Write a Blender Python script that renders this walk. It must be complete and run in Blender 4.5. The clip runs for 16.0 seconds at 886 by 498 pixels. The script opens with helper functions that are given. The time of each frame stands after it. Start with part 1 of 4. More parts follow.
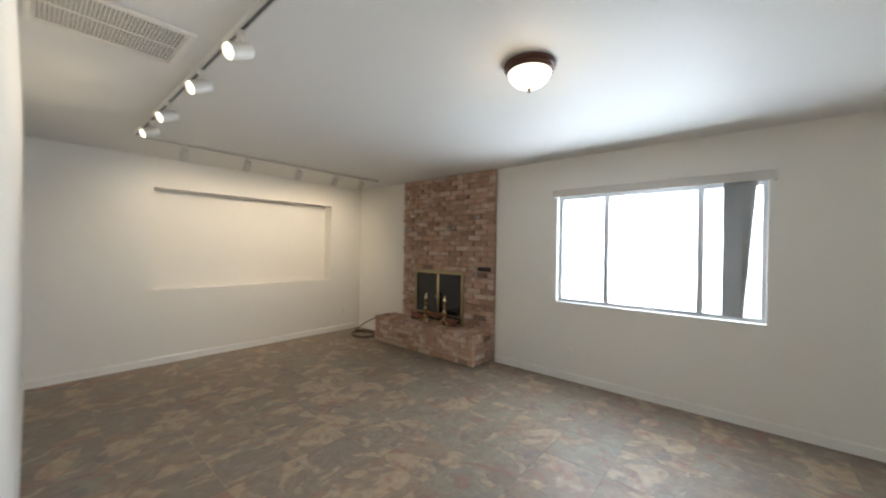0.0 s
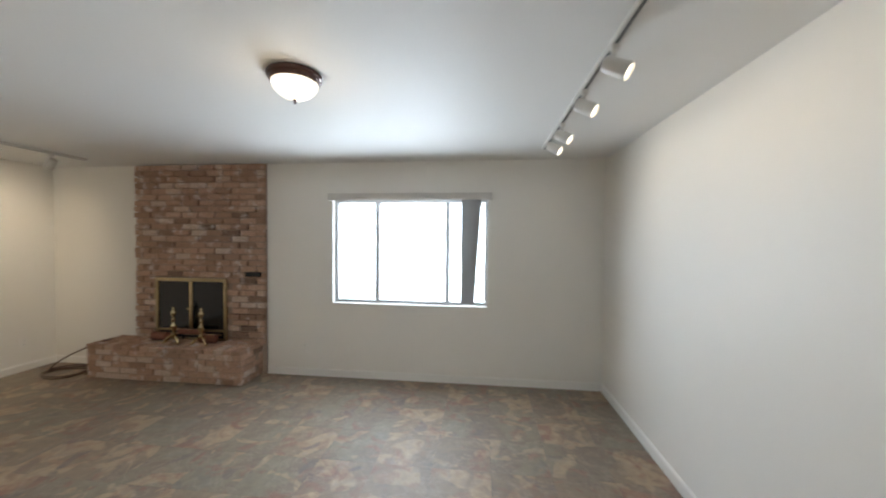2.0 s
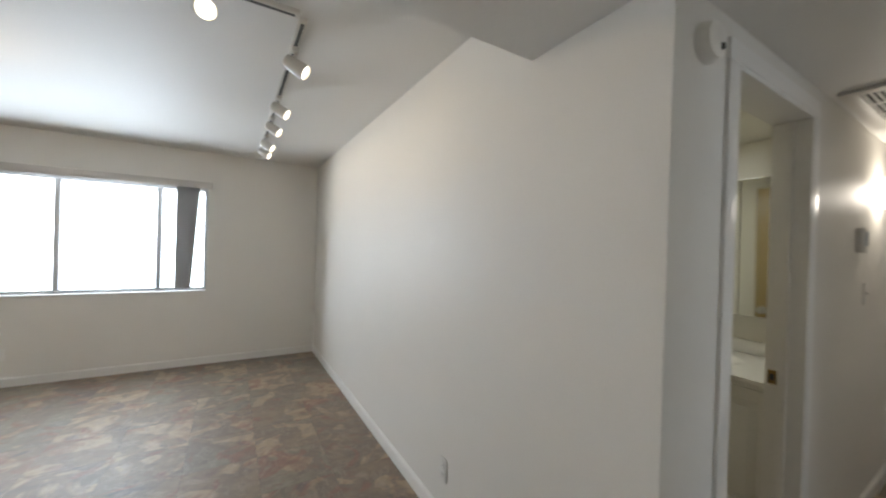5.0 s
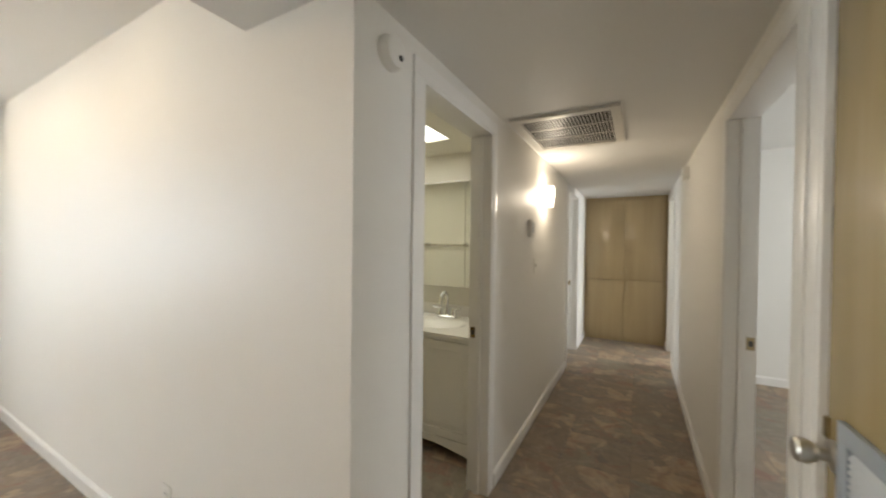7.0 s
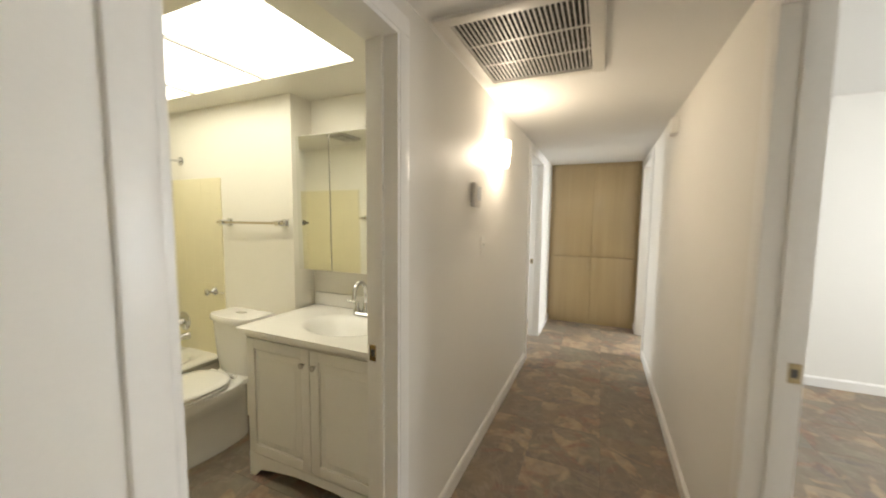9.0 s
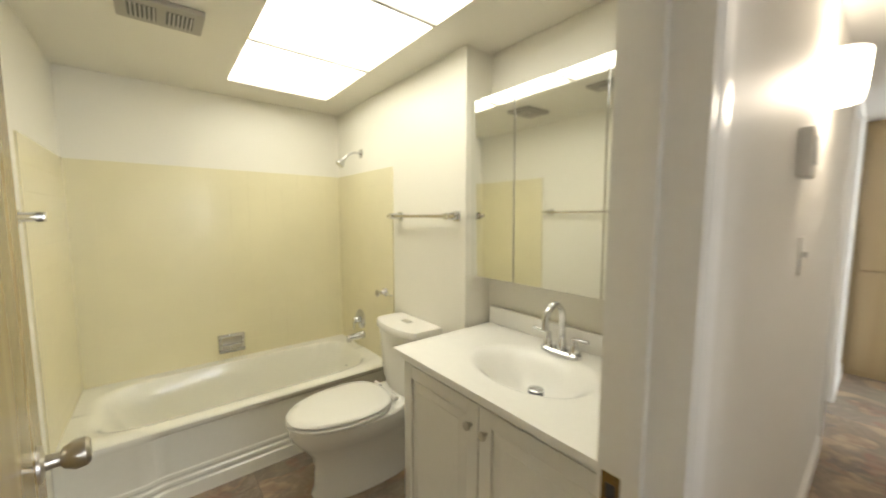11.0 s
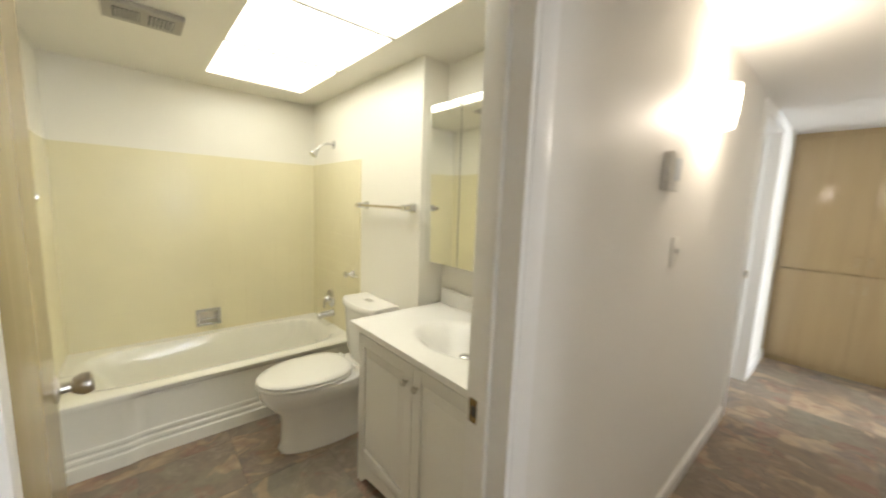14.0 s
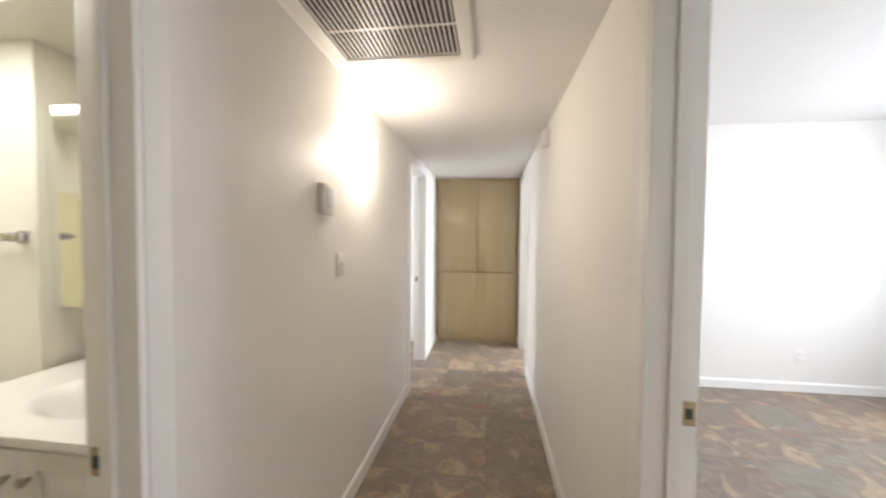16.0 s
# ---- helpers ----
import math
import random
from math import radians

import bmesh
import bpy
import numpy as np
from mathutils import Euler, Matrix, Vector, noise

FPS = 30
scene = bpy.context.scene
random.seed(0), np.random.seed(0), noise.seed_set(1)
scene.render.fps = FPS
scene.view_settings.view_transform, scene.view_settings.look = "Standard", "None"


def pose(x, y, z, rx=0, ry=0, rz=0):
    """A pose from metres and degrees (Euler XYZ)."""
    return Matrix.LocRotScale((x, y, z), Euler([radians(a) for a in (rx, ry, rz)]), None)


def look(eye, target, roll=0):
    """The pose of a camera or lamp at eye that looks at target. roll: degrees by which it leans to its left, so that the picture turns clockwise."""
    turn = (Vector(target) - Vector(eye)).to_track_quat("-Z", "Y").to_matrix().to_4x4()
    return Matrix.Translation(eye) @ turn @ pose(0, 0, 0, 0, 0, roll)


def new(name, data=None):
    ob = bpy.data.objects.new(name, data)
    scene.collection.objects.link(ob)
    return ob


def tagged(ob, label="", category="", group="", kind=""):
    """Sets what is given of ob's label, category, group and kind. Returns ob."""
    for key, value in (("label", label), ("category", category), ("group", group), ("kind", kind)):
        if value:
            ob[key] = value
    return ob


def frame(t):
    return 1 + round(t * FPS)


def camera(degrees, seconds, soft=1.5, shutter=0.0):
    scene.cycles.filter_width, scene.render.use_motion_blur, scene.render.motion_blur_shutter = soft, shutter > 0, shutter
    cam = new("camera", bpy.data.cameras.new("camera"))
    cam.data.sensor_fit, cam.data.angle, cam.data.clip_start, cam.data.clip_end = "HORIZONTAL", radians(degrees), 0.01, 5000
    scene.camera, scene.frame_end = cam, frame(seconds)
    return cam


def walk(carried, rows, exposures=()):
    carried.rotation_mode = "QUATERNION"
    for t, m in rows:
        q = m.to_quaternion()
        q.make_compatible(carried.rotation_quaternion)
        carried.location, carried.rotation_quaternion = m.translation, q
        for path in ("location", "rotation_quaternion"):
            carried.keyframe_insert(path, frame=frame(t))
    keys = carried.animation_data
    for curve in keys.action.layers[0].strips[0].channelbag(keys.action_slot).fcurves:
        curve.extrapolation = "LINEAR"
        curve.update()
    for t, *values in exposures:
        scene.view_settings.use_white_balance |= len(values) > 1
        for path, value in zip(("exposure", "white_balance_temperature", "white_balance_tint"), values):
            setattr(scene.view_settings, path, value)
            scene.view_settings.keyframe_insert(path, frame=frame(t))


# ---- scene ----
cam = camera(102.7, 16.0, soft=2.0, shutter=0.5)
PATH = [
    (0, (-1.335, 0.565, 1.430), (-2.638, 2.082, 1.424), 0.9),
    (0.5, (-1.364, 0.636, 1.465), (-2.461, 2.309, 1.463), 0.3),
    (1, (-1.379, 0.671, 1.506), (-2.173, 2.507, 1.493), 0.0),
    (1.5, (-1.352, 0.684, 1.562), (-1.848, 2.622, 1.522), 0.2),
    (2, (-1.261, 0.554, 1.578), (-1.485, 2.54, 1.527), 0.5),
    (2.5, (-1.175, 0.381, 1.569), (-1.203, 2.381, 1.528), 0.8),
    (3, (-1.104, 0.145, 1.525), (-0.913, 2.136, 1.511), 0.9),
    (3.2, (-1.085, 0.055, 1.518), (-0.790, 2.033, 1.500), 0.9),
    (5.3, (-0.957, -0.54, 1.406), (0.188, 1.099, 1.415), 1.3),
    (5.5, (-0.953, -0.57, 1.398), (0.277, 1.007, 1.417), 0.9),
    (6, (-0.861, -0.636, 1.404), (0.571, 0.76, 1.413), 0.9),
    (6.5, (-0.822, -0.667, 1.413), (0.79, 0.516, 1.403), 0.7),
    (7, (-0.765, -0.718, 1.398), (0.987, 0.245, 1.375), 0.7),
    (7.5, (-0.718, -0.764, 1.386), (1.116, 0.032, 1.33), 0.8),
    (8, (-0.531, -0.731, 1.372), (1.353, -0.066, 1.281), 0.6),
    (8.2, (-0.423, -0.72, 1.398), (1.464, -0.07, 1.269), 0.6),
    (10.3, (0.447, -0.349, 1.378), (1.976, 0.93, 1.211), 0.2),
    (10.5, (0.45, -0.282, 1.373), (1.914, 1.07, 1.204), 0.1),
    (11, (0.512, -0.16, 1.36), (1.758, 1.394, 1.176), 0.1),
    (11.5, (0.595, 0.004, 1.316), (1.646, 1.692, 1.098), 0.8),
    (12, (0.617, 0.069, 1.3), (1.555, 1.813, 1.022), 1.2),
    (12.5, (0.605, 0.029, 1.313), (1.522, 1.777, 0.994), 1.6),
    (13, (0.567, -0.101, 1.341), (1.498, 1.64, 1.02), 2.1),
    (13.5, (0.524, -0.256, 1.362), (1.576, 1.417, 1.055), 2.6),
    (14, (0.489, -0.441, 1.394), (1.793, 1.052, 1.137), 2.2),
    (14.5, (0.450, -0.555, 1.420), (2.022, 0.667, 1.220), 1.7),
    (15, (0.448, -0.625, 1.395), (2.213, 0.305, 1.267), 0.9),
    (15.5, (0.431, -0.676, 1.392), (2.332, -0.06, 1.299), 0.5),
    (16, (0.455, -0.703, 1.375), (2.437, -0.445, 1.307), 0.5),
]
EXPOSURES = [(0.0, -0.45, 5950, 9), (3.0, -0.54, 5900, 9), (5.5, -0.44, 6100, 10), (6.0, -0.14, 6250, 10), (6.5, 0.04, 6350, 10), (7.0, 0.10, 6550, 10),
             (8.0, 0.42, 6900, 10), (10.5, 0.68, 6450, 10), (12.5, 0.7, 6450, 10), (14.5, 0.80, 6250, 12), (16.0, 0.84, 6100, 15)]
walk(cam, [(t, look(eye, target, roll)) for t, eye, target, roll in PATH], EXPOSURES)

# ---------- exposure, world and large lights ----------
world = bpy.data.worlds.new("world")
scene.world = world
world.use_nodes = True
_sky = world.node_tree.nodes.new("ShaderNodeTexSky")
_sky.sky_type = "NISHITA"
_sky.sun_disc = False
_sky.sun_elevation, _sky.sun_rotation = radians(55), radians(200)
world.node_tree.nodes["Background"].inputs[1].default_value = 0.1
world.node_tree.links.new(_sky.outputs[0], world.node_tree.nodes["Background"].inputs[0])


def lamp(name, kind, m, energy, color, **kw):
    data = bpy.data.lights.new(name, kind)
    data.energy, data.color = energy, color
    if kind == "AREA":
        data.shape, data.size, data.size_y = "RECTANGLE", kw["size"], kw["size_y"]
    if kind == "POINT":
        data.shadow_soft_size = kw.get("radius", 0.05)
    if kind == "SPOT":
        data.spot_size, data.spot_blend, data.shadow_soft_size = radians(kw.get("spot", 70)), 1.0, 0.03
    ob = new(name, data)
    ob.matrix_world = m
    return ob


DAY = (0.86, 0.93, 1.0)
WARM = (1.0, 0.78, 0.52)
# daylight in the openings of the windows
lamp("window_daylight", "AREA", look((-2.08, 4.60, 1.42), (-2.08, 0, 1.15)), 76, DAY, size=1.7, size_y=1.1)
lamp("bedroom_daylight", "AREA", look((2.2, -4.55, 1.45), (2.2, 0, 1.45)), 38, DAY, size=1.8, size_y=1.2)
lamp("back_room_daylight", "AREA", look((4.7, -4.55, 1.45), (4.7, 0, 1.45)), 105, DAY, size=1.0, size_y=1.2)
lamp("north_room_daylight", "AREA", look((3.9, 3.55, 1.45), (3.9, 0, 1.2)), 52, DAY, size=1.0, size_y=1.2)
# the lamps of the place
lamp("dome_bulb", "POINT", pose(-2.255, 2.34, 2.33), 6, WARM, radius=0.09)
lamp("sconce_bulb", "POINT", pose(2.31, -0.09, 1.82), 7, (1.0, 0.86, 0.68), radius=0.05)

# ---------- materials ----------
MATS = {}


def material(name, color, rough=0.5, metal=0.0, vary=0.06, grain=60.0, blotch=2.0, bump=0.05, spec=0.5, trans=0.0, coat=0.0):
    """A plain coated surface: fine grain and broad blotches in colour, gloss and relief."""
    if name in MATS:
        return MATS[name]
    m = bpy.data.materials.new(name)
    m.use_nodes = True
    nt = m.node_tree
    b = nt.nodes["Principled BSDF"]
    tc = nt.nodes.new("ShaderNodeTexCoord")
    n1, n2 = nt.nodes.new("ShaderNodeTexNoise"), nt.nodes.new("ShaderNodeTexNoise")
    n1.inputs["Scale"].default_value, n1.inputs["Detail"].default_value = grain, 4
    n2.inputs["Scale"].default_value, n2.inputs["Detail"].default_value = blotch, 3
    for n in (n1, n2):
        nt.links.new(tc.outputs["Object"], n.inputs["Vector"])
    add = nt.nodes.new("ShaderNodeMath")
    add.operation = "ADD"
    nt.links.new(n1.outputs[0], add.inputs[0])
    nt.links.new(n2.outputs[0], add.inputs[1])
    ramp = nt.nodes.new("ShaderNodeMapRange")
    ramp.inputs[1].default_value, ramp.inputs[2].default_value = 0.6, 1.4
    ramp.inputs[3].default_value, ramp.inputs[4].default_value = 1 - vary, 1 + vary
    nt.links.new(add.outputs[0], ramp.inputs[0])
    mul = nt.nodes.new("ShaderNodeVectorMath")
    mul.operation = "SCALE"
    mul.inputs[0].default_value = color
    nt.links.new(ramp.outputs[0], mul.inputs["Scale"])
    nt.links.new(mul.outputs[0], b.inputs["Base Color"])
    rr = nt.nodes.new("ShaderNodeMapRange")
    rr.inputs[3].default_value, rr.inputs[4].default_value = max(0.02, rough - 0.06), min(1, rough + 0.06)
    nt.links.new(n2.outputs[0], rr.inputs[0])
    nt.links.new(rr.outputs[0], b.inputs["Roughness"])
    b.inputs["Metallic"].default_value = metal
    b.inputs["Specular IOR Level"].default_value = spec
    b.inputs["Transmission Weight"].default_value = trans
    b.inputs["Coat Weight"].default_value = coat
    if bump:
        bp = nt.nodes.new("ShaderNodeBump")
        bp.inputs["Strength"].default_value, bp.inputs["Distance"].default_value = bump, 0.004
        nt.links.new(n1.outputs[0], bp.inputs["Height"])
        nt.links.new(bp.outputs[0], b.inputs["Normal"])
    MATS[name] = m
    return m


def glow(name, color, strength):
    m = bpy.data.materials.new(name)
    m.use_nodes = True
    b = m.node_tree.nodes["Principled BSDF"]
    b.inputs["Base Color"].default_value = (0.9, 0.88, 0.82, 1)
    b.inputs["Emission Color"].default_value = (*color, 1)
    b.inputs["Emission Strength"].default_value = strength
    return m


def wood(name, dark, light, rough=0.35, along="Z", scale=1.0):
    """Veneer: stretched grain bands with fine pores."""
    m = bpy.data.materials.new(name)
    m.use_nodes = True
    nt = m.node_tree
    b = nt.nodes["Principled BSDF"]
    tc, mp = nt.nodes.new("ShaderNodeTexCoord"), nt.nodes.new("ShaderNodeMapping")
    mp.inputs["Scale"].default_value = (9 * scale, 9 * scale, 0.5 * scale) if along == "Z" else (0.5, 9, 9)
    nt.links.new(tc.outputs["Object"], mp.inputs["Vector"])
    n = nt.nodes.new("ShaderNodeTexNoise")
    n.inputs["Scale"].default_value, n.inputs["Detail"].default_value, n.inputs["Distortion"].default_value = 1.6, 8, 0.8
    nt.links.new(mp.outputs[0], n.inputs["Vector"])
    r = nt.nodes.new("ShaderNodeValToRGB")
    r.color_ramp.elements[0].position, r.color_ramp.elements[1].position = 0.3, 0.75
    r.color_ramp.elements[0].color, r.color_ramp.elements[1].color = (*dark, 1), (*light, 1)
    nt.links.new(n.outputs[0], r.inputs[0])
    nt.links.new(r.outputs[0], b.inputs["Base Color"])
    b.inputs["Roughness"].default_value = rough
    bp = nt.nodes.new("ShaderNodeBump")
    bp.inputs["Strength"].default_value, bp.inputs["Distance"].default_value = 0.08, 0.002
    nt.links.new(n.outputs[0], bp.inputs["Height"])
    nt.links.new(bp.outputs[0], b.inputs["Normal"])
    return m


def slate():
    """Slate-look floor: a muted body tone for each tile, crisp tan and rust flakes with swirled veins, cut at the joints."""
    m = bpy.data.materials.new("slate_tile")
    m.use_nodes = True
    nt = m.node_tree
    L, N = nt.links.new, nt.nodes.new
    b = nt.nodes["Principled BSDF"]
    geo, oi = N("ShaderNodeNewGeometry"), N("ShaderNodeObjectInfo")
    rnd = N("ShaderNodeMath")
    rnd.operation = "ADD"
    L(oi.outputs["Random"], rnd.inputs[0])
    L(geo.outputs["Random Per Island"], rnd.inputs[1])
    off = N("ShaderNodeVectorMath")
    off.operation = "SCALE"
    off.inputs[0].default_value = (17.0, 31.0, 9.0)
    L(rnd.outputs[0], off.inputs["Scale"])
    p = N("ShaderNodeVectorMath")
    p.operation = "ADD"
    L(geo.outputs["Position"], p.inputs[0])
    L(off.outputs[0], p.inputs[1])

    def noise(scale, detail, rough=0.5, distort=0.0):
        n = N("ShaderNodeTexNoise")
        n.inputs["Scale"].default_value, n.inputs["Detail"].default_value = scale, detail
        n.inputs["Roughness"].default_value, n.inputs["Distortion"].default_value = rough, distort
        L(p.outputs[0], n.inputs["Vector"])
        return n.outputs[0]

    def span(src, a, c, lo, hi):
        r = N("ShaderNodeMapRange")
        for k, v in zip((1, 2, 3, 4), (a, c, lo, hi)):
            r.inputs[k].default_value = v
        L(src, r.inputs[0])
        return r.outputs[0]

    def over(under, mask, color):
        x = N("ShaderNodeMix")
        x.data_type = "RGBA"
        L(mask, x.inputs[0])
        L(under, x.inputs[6])
        if isinstance(color, tuple):
            x.inputs[7].default_value = (*color, 1)
        else:
            L(color, x.inputs[7])
        return x.outputs[2]

    def ramp(src, rows):
        r = N("ShaderNodeValToRGB")
        e = r.color_ramp.elements
        e[0].position, e[0].color = rows[0][0], (*rows[0][1], 1)
        e[1].position, e[1].color = rows[-1][0], (*rows[-1][1], 1)
        for pos, c in rows[1:-1]:
            e.new(pos).color = (*c, 1)
        L(src, r.inputs[0])
        return r.outputs[0]

    frac = N("ShaderNodeMath")
    frac.operation = "FRACT"
    L(rnd.outputs[0], frac.inputs[0])
    # body tone: each tile its own, drifting between grey, olive and brown
    drift = N("ShaderNodeMath")
    drift.operation = "MULTIPLY_ADD"
    drift.inputs[1].default_value = 0.45
    L(frac.outputs[0], drift.inputs[0])
    L(span(noise(2.6, 5, 0.55, 1.0), 0.32, 0.68, 0.0, 0.55), drift.inputs[2])
    body = ramp(drift.outputs[0], [(0.0, (0.205, 0.188, 0.162)), (0.28, (0.250, 0.216, 0.160)), (0.5, (0.218, 0.175, 0.138)), (0.75, (0.270, 0.208, 0.148)), (1.0, (0.225, 0.165, 0.135))])
    # tan flakes
    flake = N("ShaderNodeMath")
    flake.operation = "ADD"
    L(noise(3.2, 5, 0.46, 1.1), flake.inputs[0])
    L(span(frac.outputs[0], 0.0, 1.0, -0.085, 0.030), flake.inputs[1])
    flake = flake.outputs[0]
    tan = ramp(noise(7, 4, 0.5, 1.0), [(0.35, (0.31, 0.205, 0.145)), (0.5, (0.44, 0.325, 0.205)), (0.65, (0.34, 0.262, 0.19))])
    col = over(body, span(flake, 0.520, 0.560, 0.0, 0.78), tan)
    # rust beside the flakes
    rust = noise(4.3, 5, 0.55, 1.2)
    col = over(col, span(rust, 0.555, 0.65, 0.0, 0.68), (0.265, 0.142, 0.108))
    # dark slate shards
    col = over(col, span(noise(3.7, 4, 0.5, 0.8), 0.385, 0.335, 0.0, 0.6), (0.165, 0.140, 0.135))
    # pale swirled veins
    vein = noise(3.4, 5, 0.6, 1.6)
    away = N("ShaderNodeMath")
    away.operation = "ABSOLUTE"
    L(span(vein, 0.0, 1.0, -0.52, 0.48), away.inputs[0])
    col = over(col, span(away.outputs[0], 0.004, 0.026, 0.22, 0.0), (0.44, 0.36, 0.29))
    streak = noise(16, 8, 0.6)
    sc = N("ShaderNodeVectorMath")
    sc.operation = "SCALE"
    L(col, sc.inputs[0])
    L(span(streak, 0.3, 0.7, 0.86, 1.14), sc.inputs["Scale"])
    L(sc.outputs[0], b.inputs["Base Color"])
    L(span(streak, 0.3, 0.7, 0.46, 0.56), b.inputs["Roughness"])
    b.inputs["Specular IOR Level"].default_value = 0.4
    bp = N("ShaderNodeBump")
    bp.inputs["Strength"].default_value, bp.inputs["Distance"].default_value = 0.2, 0.003
    L(streak, bp.inputs["Height"])
    L(bp.outputs[0], b.inputs["Normal"])
    return m


def brick_material():
    """Used brick: brown to orange, each its own, with white lime smears and dark scorched ones."""
    m = bpy.data.materials.new("used_brick")
    m.use_nodes = True
    nt = m.node_tree
    L, N = nt.links.new, nt.nodes.new
    b = nt.nodes["Principled BSDF"]
    oi, geo = N("ShaderNodeObjectInfo"), N("ShaderNodeNewGeometry")
    ramp = N("ShaderNodeValToRGB")
    cols = [(0.0, (0.18, 0.12, 0.09)), (0.07, (0.36, 0.225, 0.155)), (0.45, (0.47, 0.30, 0.205)), (0.75, (0.53, 0.345, 0.24)), (0.95, (0.58, 0.44, 0.34))]
    e = ramp.color_ramp.elements
    e[0].position, e[0].color = cols[0][0], (*cols[0][1], 1)
    e[1].position, e[1].color = cols[-1][0], (*cols[-1][1], 1)
    for pos, c in cols[1:-1]:
        e.new(pos).color = (*c, 1)
    L(oi.outputs["Random"], ramp.inputs[0])
    n1, n2 = N("ShaderNodeTexNoise"), N("ShaderNodeTexNoise")
    n1.inputs["Scale"].default_value, n1.inputs["Detail"].default_value = 8, 6
    n2.inputs["Scale"].default_value, n2.inputs["Detail"].default_value = 70, 5
    for n in (n1, n2):
        L(geo.outputs["Position"], n.inputs["Vector"])
    mr = N("ShaderNodeMapRange")
    mr.inputs[1].default_value, mr.inputs[2].default_value, mr.inputs[4].default_value = 0.55, 0.68, 0.75
    L(n1.outputs[0], mr.inputs[0])
    mix = N("ShaderNodeMix")
    mix.data_type = "RGBA"
    L(mr.outputs[0], mix.inputs[0])
    L(ramp.outputs[0], mix.inputs[6])
    mix.inputs[7].default_value = (0.70, 0.60, 0.52, 1)
    mr2 = N("ShaderNodeMapRange")
    mr2.inputs[3].default_value, mr2.inputs[4].default_value = 0.45, 1.5
    L(n2.outputs[0], mr2.inputs[0])
    sc = N("ShaderNodeVectorMath")
    sc.operation = "SCALE"
    L(mix.outputs[2], sc.inputs[0])
    L(mr2.outputs[0], sc.inputs["Scale"])
    L(sc.outputs[0], b.inputs["Base Color"])
    b.inputs["Roughness"].default_value = 0.85
    bp = N("ShaderNodeBump")
    bp.inputs["Strength"].default_value, bp.inputs["Distance"].default_value = 1.0, 0.012
    L(n2.outputs[0], bp.inputs["Height"])
    L(bp.outputs[0], b.inputs["Normal"])
    return m


WALL = material("wall_paint", (0.80, 0.775, 0.72), rough=0.54, vary=0.02, grain=140, blotch=1.3, bump=0.10)
CEIL = material("ceiling_paint", (0.77, 0.755, 0.72), rough=0.54, spec=0.18, vary=0.02, grain=120, blotch=1.1, bump=0.10)
TRIM = material("trim_paint", (0.82, 0.80, 0.76), rough=0.32, vary=0.02, bump=0.03)
BATHW = material("bath_paint", (0.82, 0.79, 0.70), rough=0.35, vary=0.02, grain=140, bump=0.08)
PLAST = material("white_plastic", (0.80, 0.78, 0.73), rough=0.4, vary=0.02, bump=0)
TRACK = material("track_enamel", (0.64, 0.61, 0.56), rough=0.35, vary=0.03, bump=0)
PORC = material("porcelain", (0.84, 0.82, 0.77), rough=0.10, vary=0.01, bump=0, coat=0.4)
TUBM = material("tub_enamel", (0.83, 0.81, 0.72), rough=0.16, vary=0.02, bump=0, coat=0.3)
COUNT = material("cultured_marble", (0.84, 0.82, 0.77), rough=0.17, vary=0.02, blotch=4, bump=0)
CABW = material("cabinet_lacquer", (0.80, 0.78, 0.73), rough=0.3, vary=0.02, bump=0.02)
CHROME = material("chrome", (0.66, 0.66, 0.67), rough=0.08, metal=1, vary=0.02, bump=0)
NICKEL = material("brushed_nickel", (0.56, 0.53, 0.48), rough=0.3, metal=1, vary=0.06, bump=0.02)
BRASS = material("old_brass", (0.42, 0.335, 0.20), rough=0.28, metal=1, vary=0.15, grain=30, bump=0.03)
IRON = material("black_iron", (0.02, 0.02, 0.02), rough=0.6, vary=0.3, bump=0.2)
DGLASS = material("smoked_glass", (0.012, 0.012, 0.013), rough=0.06, vary=0.1, bump=0, spec=0.5)
BRONZE = material("bronze_paint", (0.085, 0.035, 0.022), rough=0.35, metal=0.4, vary=0.15, bump=0.03)
ALU = material("window_aluminium", (0.55, 0.55, 0.56), rough=0.35, metal=0.6, vary=0.05, bump=0.02)
BLIND = material("vinyl_blind", (0.52, 0.50, 0.48), rough=0.5, vary=0.04, bump=0.03)
VALAN = material("valance_vinyl", (0.56, 0.53, 0.49), rough=0.5, vary=0.03, bump=0.03)
MORTAR = material("mortar", (0.34, 0.255, 0.195), rough=0.95, vary=0.25, grain=90, bump=0.6)
GROUT = material("floor_joint", (0.12, 0.105, 0.092), rough=0.8, vary=0.2, bump=0.2)
SOOT = material("firebox_soot", (0.03, 0.026, 0.022), rough=0.9, vary=0.4, blotch=6, bump=0.4)
HOSE = material("copper_tube", (0.11, 0.07, 0.05), rough=0.4, metal=0.5, vary=0.2, bump=0.03)
GRILL = material("grille_enamel", (0.74, 0.71, 0.65), rough=0.4, vary=0.05, bump=0.02)
SATIN = material("satin_bar", (0.60, 0.56, 0.48), rough=0.25, metal=0.9, vary=0.03, bump=0)
DARKV = material("hollow_shade", (0.035, 0.032, 0.028), rough=0.9, vary=0.3, bump=0.1)
GREYV = material("louvre_enamel", (0.33, 0.36, 0.39), rough=0.4, vary=0.05, bump=0.02)
ABRASS = material("polished_brass", (0.66, 0.54, 0.31), rough=0.2, metal=1, vary=0.15, grain=30, bump=0.03)
LOUV = material("louvre_slat_enamel", (0.50, 0.52, 0.53), rough=0.4, vary=0.05, bump=0.02)
